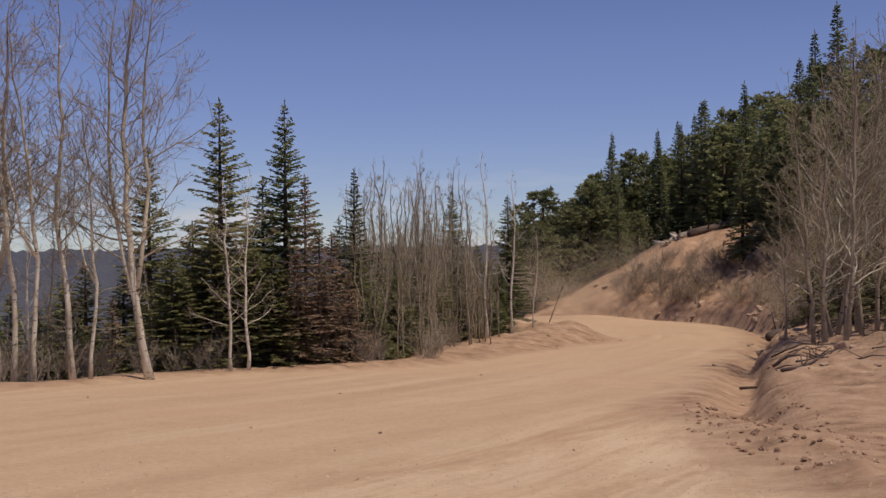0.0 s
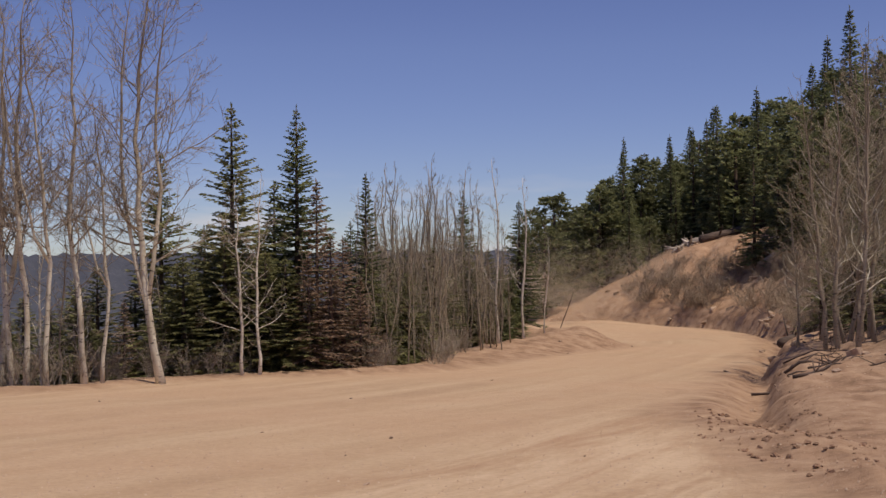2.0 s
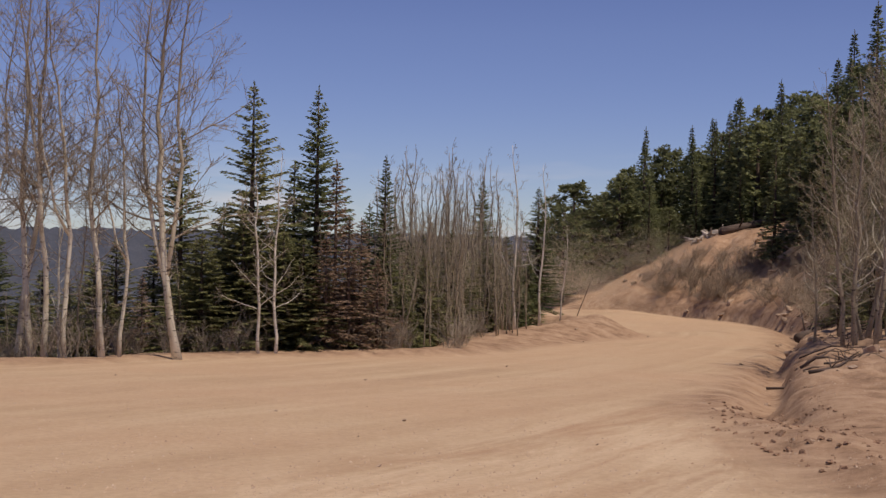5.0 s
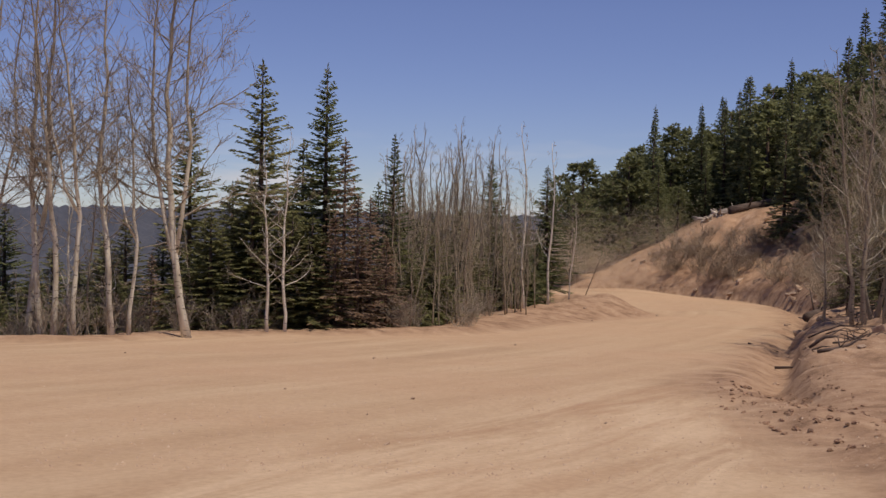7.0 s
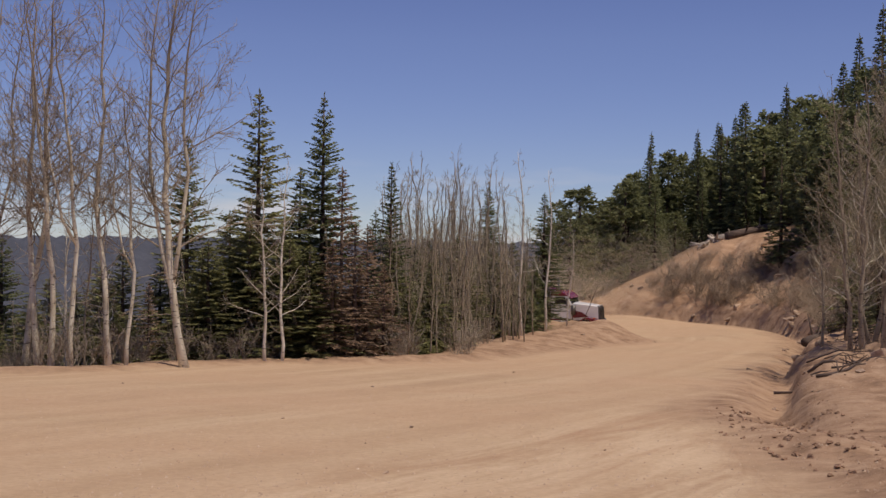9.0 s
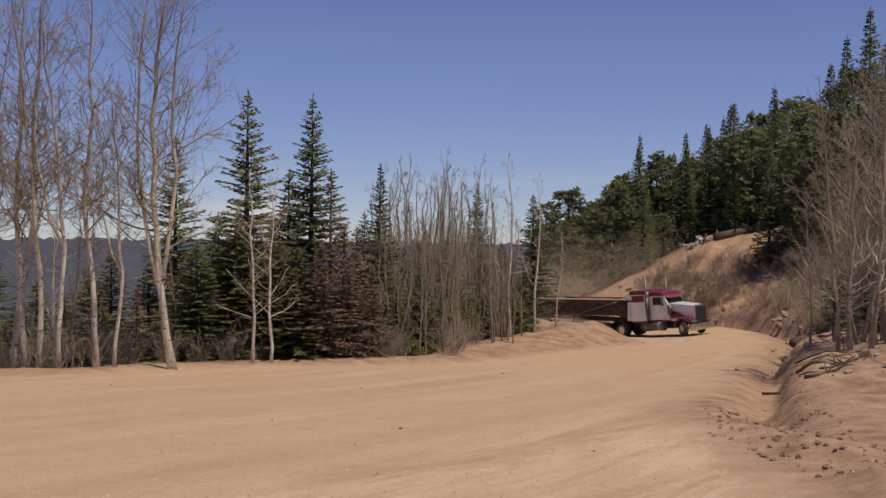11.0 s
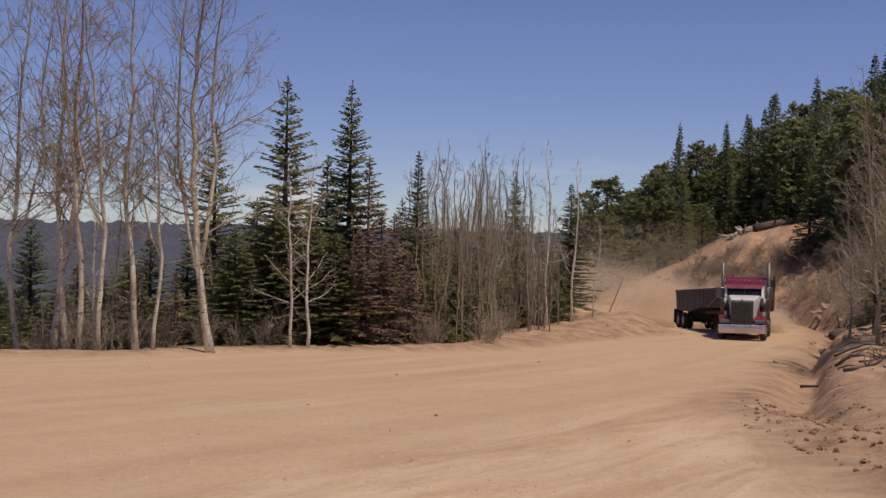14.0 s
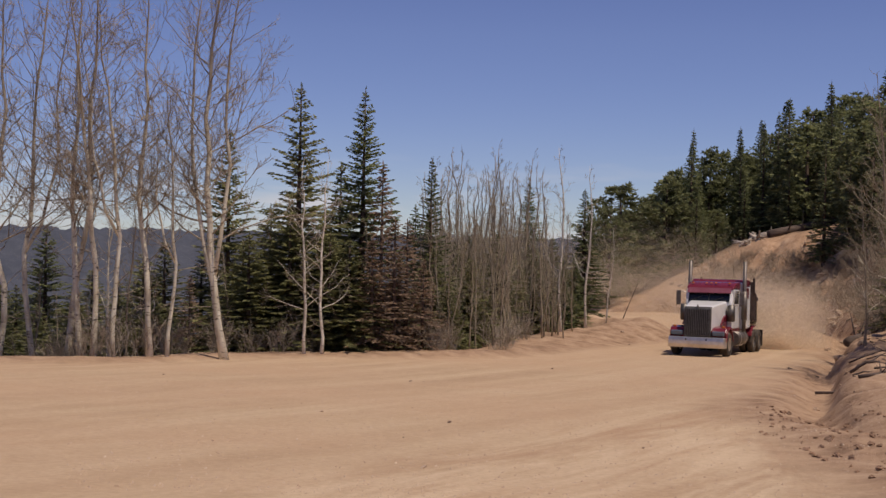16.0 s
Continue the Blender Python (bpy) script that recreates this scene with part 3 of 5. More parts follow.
THICK = [(aspen(30 + i, 7.5, 0.034, 0.16, 0.62, M_ASPEN_DARK, "thicket_aspen", "thin grey leafless aspen in a dense thicket", 3, False, 3.6, M_THICKET, rise=(1.0, 1.8)), 7.5) for i in range(4)]
for ob, _ in THICK:
    tagged(ob, group="aspen thicket")
np.random.seed(8)
made = 0
while made < 185:
    b, y = rand(-0.078, 0.045), rand(44, 84)
    x = b * y
    d = away(RIM, np.array([x]), np.array([y]))[0][0]
    if d < 1.6:
        continue
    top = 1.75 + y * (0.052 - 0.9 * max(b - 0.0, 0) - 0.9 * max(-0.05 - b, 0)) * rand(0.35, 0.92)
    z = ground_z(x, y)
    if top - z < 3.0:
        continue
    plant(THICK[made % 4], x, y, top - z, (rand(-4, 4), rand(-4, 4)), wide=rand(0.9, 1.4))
    made += 1

# young aspens down the outslope
np.random.seed(18)
made = 0
while made < 38:
    b, y = rand(-0.40, -0.085), rand(37, 56)
    x = b * y
    if away(RIM, np.array([x]), np.array([y]))[0][0] < 2.0:
        continue
    plant(THICK[made % 4], x, y, rand(3.0, 6.0), (rand(-6, 6), rand(-5, 5)), wide=rand(1.0, 1.5), label="young leafless aspen on the slope below the road")
    made += 1

GREEN = [(spruce(41, 12, 2.5, M_SPRUCE, "dark green spruce among leafless aspens", 1.35, ragged=0.34, fine=2.0, power=0.85), 12), (spruce(42, 12, 1.7, M_SPRUCE, "slim dark green spruce", 1.3, ragged=0.42, fine=2.0, power=0.85), 12)]
np.random.seed(9)
for x, y, h, k, w in ((-5.9, 47, 10.9, 0, 0.95), (-3.6, 51, 8.6, 1, 1.0), (0.6, 80, 9.4, 0, 0.8), (4.0, 77, 10.9, 1, 1.15), (2.5, 68, 6.0, 1, 1.2), (-5.8, 70, 11.2, 0, 0.8), (3.3, 73.5, 6.4, 1, 1.2),
                      (-10.2, 46.5, 4.6, 0, 1.2), (-18.1, 47, 9.2, 0, 1.1), (-18.0, 44, 6.5, 0, 1.2), (-14.2, 45, 5.0, 0, 1.2), (-16.4, 50, 7.0, 1, 1.2), (-7.6, 52, 6.2, 0, 1.1)):
    plant(GREEN[k], x, y, h, wide=1.28 * w)
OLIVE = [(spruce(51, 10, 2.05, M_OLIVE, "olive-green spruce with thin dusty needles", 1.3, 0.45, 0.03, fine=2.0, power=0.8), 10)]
for x, y, h, w in ((-7.9, 44.5, 10.4, 1.0), (-9.4, 47, 7.0, 1.0), (-10.8, 46, 9.5, 0.7), (-6.9, 48, 8.4, 0.9), (-9.3, 42.8, 4.6, 1.3), (-8.8, 44.4, 4.6, 1.4), (-8.0, 43.5, 5.2, 1.4),
                   (-7.9, 52, 7.3, 1.0), (-6.6, 43.6, 4.4, 1.4), (-5.9, 43.6, 4.0, 1.4), (-17.4, 41.5, 4.5, 1.3), (-12.6, 44, 5.2, 1.2), (-13.6, 42, 3.8, 1.3), (-15.4, 44.5, 5.4, 1.3), (-16.6, 42.4, 4.4, 1.3), (-18.8, 44.6, 6.0, 1.3), (-11.9, 46.5, 5.6, 1.2), (-14.6, 48, 6.6, 1.2), (-10.2, 43.4, 3.4, 1.4), (-7.2, 44.2, 3.6, 1.5), (-12.2, 41.6, 2.8, 1.4), (-8.4, 46.0, 6.6, 1.3), (-7.2, 46.4, 6.0, 1.3), (-9.9, 44.6, 5.0, 1.3), (-3.4, 50.0, 4.6, 1.3), (-2.2, 56, 5.0, 1.3), (-1.0, 60, 5.2, 1.3), (-3.2, 62, 6.0, 1.3), (0.8, 66, 5.0, 1.3), (-0.4, 71, 6.0, 1.3), (2.0, 74, 5.4, 1.3), (-1.9, 50.5, 3.6, 1.4), (-17.2, 39.6, 5.6, 1.3), (-13.3, 43.8, 4.6, 1.3), (-15.0, 41.6, 4.2, 1.4), (-4.6, 46.8, 3.8, 1.4), (-2.6, 47.5, 2.8, 1.3), (-15.9, 40.6, 2.6, 1.4)):
    plant(OLIVE[0], x, y, h, wide=1.32 * w)
DEAD = [(spruce(61, 7, 1.5, M_DEAD, "dead spruce with rusty brown needles", 0.7, 0.6, 0.05, fine=2.1), 7)]
for x, y, h, w in ((-5.0, 45.5, 7.3, 1.0), (-4.4, 44.4, 4.6, 1.2), (-4.1, 46, 5.0, 1.2), (-5.1, 43.6, 3.8, 1.3), (-11.4, 43, 3.6, 0.9), (-3.4, 45, 3.2, 1.1)):
    plant(DEAD[0], x, y, h, wide=1.25 * w)

# forest on the hill behind the cut
HILL_SPRUCE = [(spruce(71, 14, 2.3, M_HILL, "tall dark spruce in the forest on the hill", 0.85), 14), (spruce(72, 14, 1.8, M_HILL, "narrow dark spruce in the forest on the hill", 0.85), 14)]
HILL_PINE = [(pine(81, 12, 2.5, M_HILL_PINE, "rounded dark pine in the forest on the hill"), 12), (pine(82, 12, 2.1, M_HILL_PINE, "bushy dark pine in the forest on the hill"), 12)]
for ob, _ in HILL_SPRUCE + HILL_PINE:
    tagged(ob, group="forest on the hill")
np.random.seed(10)
for x, y, h, k in ((16.7, 134, 11.0, 2), (17.7, 130, 13.8, 1), (19.6, 132, 11.7, 3), (21.8, 136, 11.9, 2), (22.8, 132, 12.2, 1), (25.1, 133, 12.4, 0),
                   (26.9, 138, 13.0, 2), (27.0, 130, 15.2, 0), (30.5, 134, 14.2, 2), (34.4, 142, 16.4, 1), (34.7, 136, 14.3, 3), (35.4, 132, 14.2, 2), (34.4, 120, 16.0, 0), (37.1, 124, 17.3, 1),
                   (37.5, 122, 15.3, 2), (36.8, 116, 18.9, 1), (38.9, 118, 17.0, 0), (38.7, 112, 14.8, 2), (40.7, 112, 14.8, 2), (24.9, 104, 10.3, 1), (8.3, 115.5, 10.2, 2), (6.7, 118, 9.7, 0)):
    plant((HILL_SPRUCE + HILL_PINE)[k], x, y, h, wide=1.2)
# pointed crowns that stand out above the rest, and the round pine by the berm
for x, y, h, k, w in ((17.3, 128, 14.0, 0, 1.0), (22.2, 128, 11.9, 0, 0.95), (24.1, 126, 11.6, 1, 0.9), (26.1, 124, 14.7, 0, 1.15), (25.5, 126, 12.2, 1, 1.0), (29.2, 120, 13.9, 0, 0.9),
                      (33.2, 112, 15.2, 0, 1.0), (34.9, 110, 15.6, 1, 1.1), (10.2, 124, 12.6, 2, 1.35), (14.4, 126, 10.9, 3, 1.2), (27.6, 122, 11.0, 3, 1.3), (31.0, 113, 11.0, 3, 1.3)):
    plant((HILL_SPRUCE + HILL_PINE)[k], x, y, h, wide=1.15 * w)
made = 0
while made < 85:
    b, y = rand(0.055, 0.335), rand(114, 150)
    x = b * y
    if -away(DITCH, np.array([x]), np.array([y]))[0][0] < 9 + 6 * smooth01(10, 22, x):
        continue
    k = made % 4
    plant((HILL_PINE + HILL_SPRUCE)[k], x, y, rand(6.5, 10.5) + 8 * max(b - 0.2, 0), wide=rand(1.15, 1.5))
    made += 1
made = 0
while made < 30:
    b, y = rand(0.06, 0.27), rand(120, 150)
    x = b * y
    if -away(DITCH, np.array([x]), np.array([y]))[0][0] < 13:
        continue
    plant(HILL_PINE[made % 2], x, y, rand(3.0, 5.5), wide=rand(1.3, 1.7), label="young bushy pine at the edge of the forest")
    made += 1
made = 0
while made < 34:
    b, y = rand(0.255, 0.40), rand(66, 112)
    x = b * y
    if -away(DITCH, np.array([x]), np.array([y]))[0][0] < 7:
        continue
    plant((HILL_PINE + HILL_SPRUCE)[made % 4], x, y, rand(6.0, 10.0) + 14 * max(b - 0.28, 0), wide=rand(1.1, 1.4))
    made += 1

# leafless aspens on the bank by the ditch
BANK = [(aspen(91 + i, 9, 0.075, 0.2, 1.15, M_ASPEN_DARK, "bank_aspen", "leafless grey aspen on the bank above the ditch", twig_mat=M_THICKET, limb_mat=M_ASPEN if i == 1 else M_ASPEN_DARK, limbs_per_metre=3.4,
               bow=0.02 * (i - 1)), 9) for i in range(3)]
np.random.seed(12)
for i, (x, y, h, lean) in enumerate(((12.0, 41, 8.2, -3.3), (12.2, 40, 8.6, -0.3), (13.0, 42, 9.3, 2.1), (13.0, 40.5, 9.5, 3.6), (13.9, 43, 10.7, -0.2), (14.2, 42, 9.0, 4.0), (15.7, 45, 10.3, 4.5),
                                     (12.0, 44, 5.7, -1.8), (13.8, 44, 7.3, -4.0), (15.6, 47, 8.6, 2.1), (14.6, 50, 8.5, -2.0), (16.4, 52, 9.5, 1.0), (17.5, 50, 10.0, 3.0), (12.6, 41.6, 6.0, -1.0),
                                     (18.0, 58, 8.0, 0.5), (14.5, 41.0, 9.5, 1.5), (12.5, 39.0, 9.4, 2.5), (15.2, 43.5, 10.4, 1.0), (16.6, 46.5, 10.8, -1.5), (14.0, 46.0, 8.8, -2.5))):
    plant(BANK[i % 3], x, y, h, (lean, rand(-3, 3)))
# dark thin spruces between them
SPARSE = [(spruce(56, 9, 1.5, M_OLIVE, "dark sparse spruce with broken branches on the bank", 0.6, 0.9, 0.10, fine=2.0), 9)]
for x, y, h, w in ((15.2, 52, 6.4, 1.0), (16.2, 51, 7.6, 1.1), (17.6, 54, 8.2, 1.1), (17.9, 51.5, 9.2, 1.2), (19.6, 57, 8.8, 1.2), (20.5, 62, 9.6, 1.2), (18.4, 60, 6.4, 1.1), (16.9, 47.6, 5.0, 1.2),
                   (22.3, 68, 9.8, 1.2), (21.5, 71, 7.2, 1.2), (24.5, 74, 10.2, 1.2), (19.2, 54, 5.2, 1.3), (16.0, 49, 4.2, 1.2), (18.6, 63, 5.6, 1.3), (20.2, 66, 6.6, 1.3), (20.0, 59, 9.6, 1.3), (21.6, 63, 10.4, 1.3), (23.4, 67, 10.6, 1.3), (22.6, 74, 7.0, 1.3), (25.6, 78, 9.4, 1.3), (18.6, 50.5, 10.2, 1.2)):
    plant(SPARSE[0], x, y, h, wide=1.3 * w)

# brush on the cut and along the ditch
SHRUBS = [(shrub(101 + i, 1.5, M_BRUSH), 1.5) for i in range(4)]
UNDER = [(shrub(111 + i, 1.5, M_TWIG), 1.5) for i in range(3)]
np.random.seed(13)
made = 0
while made < 200:
    y = rand(60, 112)
    x = rand(15, 34)
    d = -away(DITCH, np.array([x]), np.array([y]))[0][0]
    if d < 1.2 or d > 9.0 + 6 * (y < 96) or x / y > 0.33 or (y > 103 and d > 7):
        continue
    plant(SHRUBS[made % 4], x, y, rand(0.9, 1.8), wide=rand(1.0, 1.6))
    made += 1
made = 0
while made < 100:
    b, y = rand(-0.40, 0.02), rand(34, 60)
    x = b * y
    d = away(RIM, np.array([x]), np.array([y]))[0][0]
    if d < 1.2 or d > 11:
        continue
    plant(UNDER[made % 3], x, y, rand(0.6, 1.4) + 0.12 * d, wide=rand(0.9, 1.4), label="leafless brown shrub under the aspens")
    made += 1


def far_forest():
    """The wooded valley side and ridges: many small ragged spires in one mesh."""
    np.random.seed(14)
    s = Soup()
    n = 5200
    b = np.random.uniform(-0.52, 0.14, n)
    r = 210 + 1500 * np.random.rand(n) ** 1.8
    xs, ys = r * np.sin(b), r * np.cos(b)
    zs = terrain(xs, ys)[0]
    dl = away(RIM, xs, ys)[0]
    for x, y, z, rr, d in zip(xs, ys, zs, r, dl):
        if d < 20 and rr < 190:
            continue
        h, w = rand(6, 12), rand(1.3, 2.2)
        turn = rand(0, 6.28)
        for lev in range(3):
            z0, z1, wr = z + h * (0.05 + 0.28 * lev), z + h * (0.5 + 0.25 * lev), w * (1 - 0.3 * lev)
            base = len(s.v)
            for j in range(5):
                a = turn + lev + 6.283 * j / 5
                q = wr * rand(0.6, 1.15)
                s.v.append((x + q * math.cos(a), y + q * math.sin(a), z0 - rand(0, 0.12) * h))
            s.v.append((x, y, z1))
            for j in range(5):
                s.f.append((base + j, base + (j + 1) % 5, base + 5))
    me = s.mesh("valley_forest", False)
    # blue-grey needles: the haze across the valley is put into their colour
    me.materials.append(foliage("hazed_far_needles", (0.045, 0.054, 0.058), (0.095, 0.10, 0.105)))
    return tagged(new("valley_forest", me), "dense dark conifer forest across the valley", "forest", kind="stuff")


far_forest()


# ---- stones, logs and clods ----
def lump(name, seed, material, flat=0.7, rough=0.22, div=2):
    bm = bmesh.new()
    bmesh.ops.create_icosphere(bm, subdivisions=div, radius=0.5)
    off = Vector((seed * 3.1, seed * 1.7, 0))
    for v in bm.verts:
        k = 1 + rough * noise.noise(v.co * 2.3 + off) * 2 + rough * 0.8 * noise.noise(v.co * 5.5 + off)
        v.co = Vector((v.co.x * 1.2, v.co.y * 0.95, v.co.z * flat)) * k
    me = bpy.data.meshes.new(name)
    bm.to_mesh(me)
    bm.free()
    me.materials.append(material)
    return me


def shard(seed):
    """An angular broken rock: the hull of a few scattered corners."""
    rng = np.random.default_rng(seed)
    bm = bmesh.new()
    for p in rng.uniform(-0.5, 0.5, (15, 3)) * np.array((1.25, 0.95, 0.72)):
        bm.verts.new(p)
    hull = bmesh.ops.convex_hull(bm, input=bm.verts[:])
    bmesh.ops.delete(bm, geom=list({v for v in hull["geom_interior"] if isinstance(v, bmesh.types.BMVert)}), context="VERTS")
    bmesh.ops.bevel(bm, geom=bm.edges[:], offset=0.03, segments=1, affect="EDGES")
    me = bpy.data.meshes.new("rock")
    bm.to_mesh(me)
    bm.free()
    me.materials.append(M_ROCK)
    return me


ROCKS = [shard(50 + i) for i in range(7)]
CLODS = [lump("dirt_clod", 10 + i, M_CLOD, 0.7, 0.5) for i in range(4)]


def scatter(meshes, name, label, category, group, count, seed, spot, sizes, sink=0.2):
    np.random.seed(seed)
    made = 0
    while made < count:
        p = spot()
        if p is None:
            continue
        x, y = p
        s = sizes[0] + (sizes[1] - sizes[0]) * np.random.rand() ** 2.5
        ob = new(name, meshes[made % len(meshes)])
        ob.matrix_basis = pose(x, y, ground_z(x, y) + s * (0.3 - sink), rand(-20, 20), rand(-20, 20), rand(0, 360)) @ Matrix.Diagonal((s, s, s, 1))
        tagged(ob, label, category, group)
        made += 1


def in_clod_field():
    y = rand(13.5, 25)
    x = rand(2.6, 7.5)
    b = x / y
    if b > 0.38 or b < 0.19 or abs(b - np.interp(y, [13, 17, 21, 25], [0.35, 0.29, 0.235, 0.21])) > 0.065:
        return None
    return x, y


def in_bank():
    y = rand(27, 70)
    d = rand(-0.6, 6)
    i = np.argmin(np.abs(DITCH[:, 1] - y) + 100 * (DITCH[:, 0] < 0))
    return DITCH[i, 0] + d, y


def in_cut():
    y = rand(78, 116)
    x = rand(12, 32)
    d = -away(DITCH, np.array([x]), np.array([y]))[0][0]
    return (x, y) if 0.3 < d < 14 and x / y < 0.3 else None


def on_road_side():
    y = rand(12.5, 40)
    x = rand(-0.34, 0.3) * y
    return (x, y) if away(RIM, np.array([x]), np.array([y]))[0][0] < 0.8 else None


def on_berm():
    y = rand(42, 80)
    x = rand(-4, 10)
    return (x, y) if -0.5 < away(RIM, np.array([x]), np.array([y]))[0][0] < 3 else None


scatter(CLODS, "dirt_clod", "reddish clod of dirt along the graded edge", "clod", "clods along the ditch", 295, 20, in_clod_field, (0.02, 0.10))
scatter(ROCKS, "rock", "brown stone on the dirt bank", "rock", "stones on the bank", 115, 21, in_bank, (0.04, 0.42))
scatter(ROCKS, "rock", "pale weathered rock on the cut slope", "rock", "rocks on the cut slope", 70, 22, in_cut, (0.08, 0.75))
scatter(ROCKS, "rock", "small stone on the packed dirt road", "rock", "stones on the road", 36, 23, on_road_side, (0.02, 0.08))
scatter(ROCKS, "rock", "small stone on the dirt berm", "rock", "stones on the berm", 18, 24, on_berm, (0.05, 0.25))


def in_outcrop():
    y, b = rand(86, 106), rand(0.235, 0.30)
    x = b * y
    return (x, y) if ground_z(x, y) > -1.0 else None


def under_bank():
    y = rand(52, 92)
    i = np.argmin(np.abs(DITCH[:, 1] - y) + 100 * (DITCH[:, 0] < 0))
    return DITCH[i, 0] + rand(0.2, 1.6), y


scatter(ROCKS, "boulder", "broken angular boulder among the logs on the rocky slope", "boulder", "boulders on the slope", 34, 26, in_outcrop, (0.5, 1.9), 0.25)
scatter(ROCKS, "rock", "angular rock at the foot of the cut", "rock", "rocks along the ditch", 60, 27, under_bank, (0.15, 0.75))


def fallen_sticks():
    """Dark dead branches that lie about on the bank and in the ditch."""
    np.random.seed(28)
    for i in range(46):
        y = rand(27, 62)
        j = np.argmin(np.abs(DITCH[:, 1] - y) + 100 * (DITCH[:, 0] < 0))
        x, a, L = DITCH[j, 0] + rand(0.4, 6.0), rand(-0.6, 0.9), rand(0.8, 3.0)
        s, k = Soup(), 6
        t = np.linspace(-0.5, 0.5, k)
        px, py = x + L * t * math.cos(a) + np.random.normal(0, 0.05, k), y + L * t * math.sin(a) + np.random.normal(0, 0.05, k)
        pts = np.stack([px, py, terrain(px, py)[0] + 0.03 + np.abs(np.random.normal(0, 0.05, k))], 1)
        r = rand(0.018, 0.05)
        s.tube(pts, np.linspace(r, r * 0.35, k), 6)
        for c in range(3):
            q = pts[int(rand(1, k - 1))]
            s.tube([q, q + np.array([rand(-0.4, 0.4), rand(-0.4, 0.4), rand(0.05, 0.3)])], [r * 0.5, r * 0.2], 4)
        me = s.mesh("fallen_branch")
        me.materials.append(M_CHAR)
        tagged(new("fallen_branch", me), "dark dead branch lying on the dirt bank", "branch", "dead branches on the bank")


fallen_sticks()


def pebbles():
    """Loose gravel on the near road, too small to count."""
    np.random.seed(25)
    s = Soup()
    n = 9000
    ys = 11.5 + 26 * np.random.rand(n) ** 1.5
    xs = np.random.uniform(-0.37, 0.37, n) * ys
    zs = terrain(xs, ys)[0]
    for x, y, z in zip(xs, ys, zs):
        r = 0.006 + 0.018 * np.random.rand() ** 4
        base = len(s.v)
        a = rand(0, 6.28)
        for j in range(4):
            s.v.append((x + r * math.cos(a + 1.57 * j) * rand(0.7, 1.3), y + r * math.sin(a + 1.57 * j) * rand(0.7, 1.3), z - 0.004))
        s.v.append((x, y, z + r * 0.9))
        for j in range(4):
            s.f.append((base + j, base + (j + 1) % 4, base + 4))
    me = s.mesh("gravel", False)
    me.materials.append(plain("gravel", (0.34, 0.22, 0.14), (0.62, 0.47, 0.34), 8.0, 0.9))
    return tagged(new("gravel", me), "loose fine gravel on the dirt road", "gravel", kind="stuff")


pebbles()


def log(x0, y0, x1, y1, r, material, label, lift=(0.0, 0.0), name="fallen_log", stubs=4, seed=0):
    np.random.seed(100 + seed)
    a = np.array([x0, y0, ground_z(x0, y0) + r * 0.6 + lift[0]])
    b = np.array([x1, y1, ground_z(x1, y1) + r * 0.6 + lift[1]])
    s = Soup()
    pts = [a + (b - a) * t + np.random.normal(0, r * 0.15, 3) for t in np.linspace(0, 1, 6)]
    s.tube(pts, [r * (1.1 - 0.45 * t) for t in np.linspace(0, 1, 6)], 9)
    for i in range(stubs):
        p = a + (b - a) * rand(0.15, 0.95)
        s.tube([p, p + np.random.normal(0, 1, 3) * r * 2.2 + np.array([0, 0, r * 2])], [r * 0.25, r * 0.1], 5)
    me = s.mesh("fallen_log")
    me.materials.append(material)
    return tagged(new(name, me), label, "log")


log(22.4, 118.5, 29.5, 121.5, 0.33, M_LOG, "long pale fallen log along the top of the cut", (0.1, 0.1), seed=1)
log(23.0, 117.2, 30.5, 119.5, 0.42, M_CHAR, "long dark fallen log along the top of the cut", (0.0, 0.0), seed=2)
log(17.6, 62.0, 19.6, 64.0, 0.22, M_LOG, "pale broken log on the bank", (0.1, 0.1), seed=3)
log(14.7, 56.5, 18.2, 63.5, 0.20, M_CHAR, "dark rotten log along the edge of the bank", (0.1, 0.1), seed=4)
log(13.9, 54.5, 16.6, 58.5, 0.15, M_CHAR, "dark branch lying on the bank", (0.1, 0.1), seed=5)
log(9.2, 43.0, 10.4, 43.6, 0.035, M_CHAR, "dark stick lying across the ditch", (0.0, 0.0), seed=6, stubs=1)
log(25.2, 103.5, 28.0, 102.0, 0.25, M_LOG, "pale fallen log on the rocky slope", (0.1, 0.2), seed=7)
log(26.0, 104.8, 30.0, 105.5, 0.22, M_LOG, "grey fallen log on the rocky slope", (0.1, 0.1), seed=8)
log(27.5, 100.0, 29.5, 96.5, 0.2, M_LOG, "broken grey log on the rocky slope", (0.1, 0.1), seed=9)
log(6.3, 75.0, 7.1, 74.6, 0.025, M_CHAR, "leaning bare stick on the berm", (0.0, 2.1), "stick", 0, seed=10)


def root_wad(x, y):
    np.random.seed(40)
    ob = tagged(new("root_wad"), "bleached upturned roots at the top of the cut", "stump")
    for i in range(14):
        d = np.random.normal(size=3) * np.array([1, 0.6, 0.6]) + np.array([0, 0, 0.3])
        d /= np.linalg.norm(d)
        m = d * rand(0.3, 0.6)
        s = Soup()
        s.tube([np.zeros(3), m, m + (d + np.random.normal(0, 0.5, 3)) * rand(0.2, 0.55)], [0.22, 0.13, 0.04], 6)
        child("root", s.mesh("root"), M_LOG, ob)
    ob.matrix_basis = pose(x, y, ground_z(x, y) + 0.2)
    return ob


root_wad(20.8, 116.5)
root_wad(21.9, 117.0).matrix_basis @= pose(0, 0, 0, 20, 0, 130)

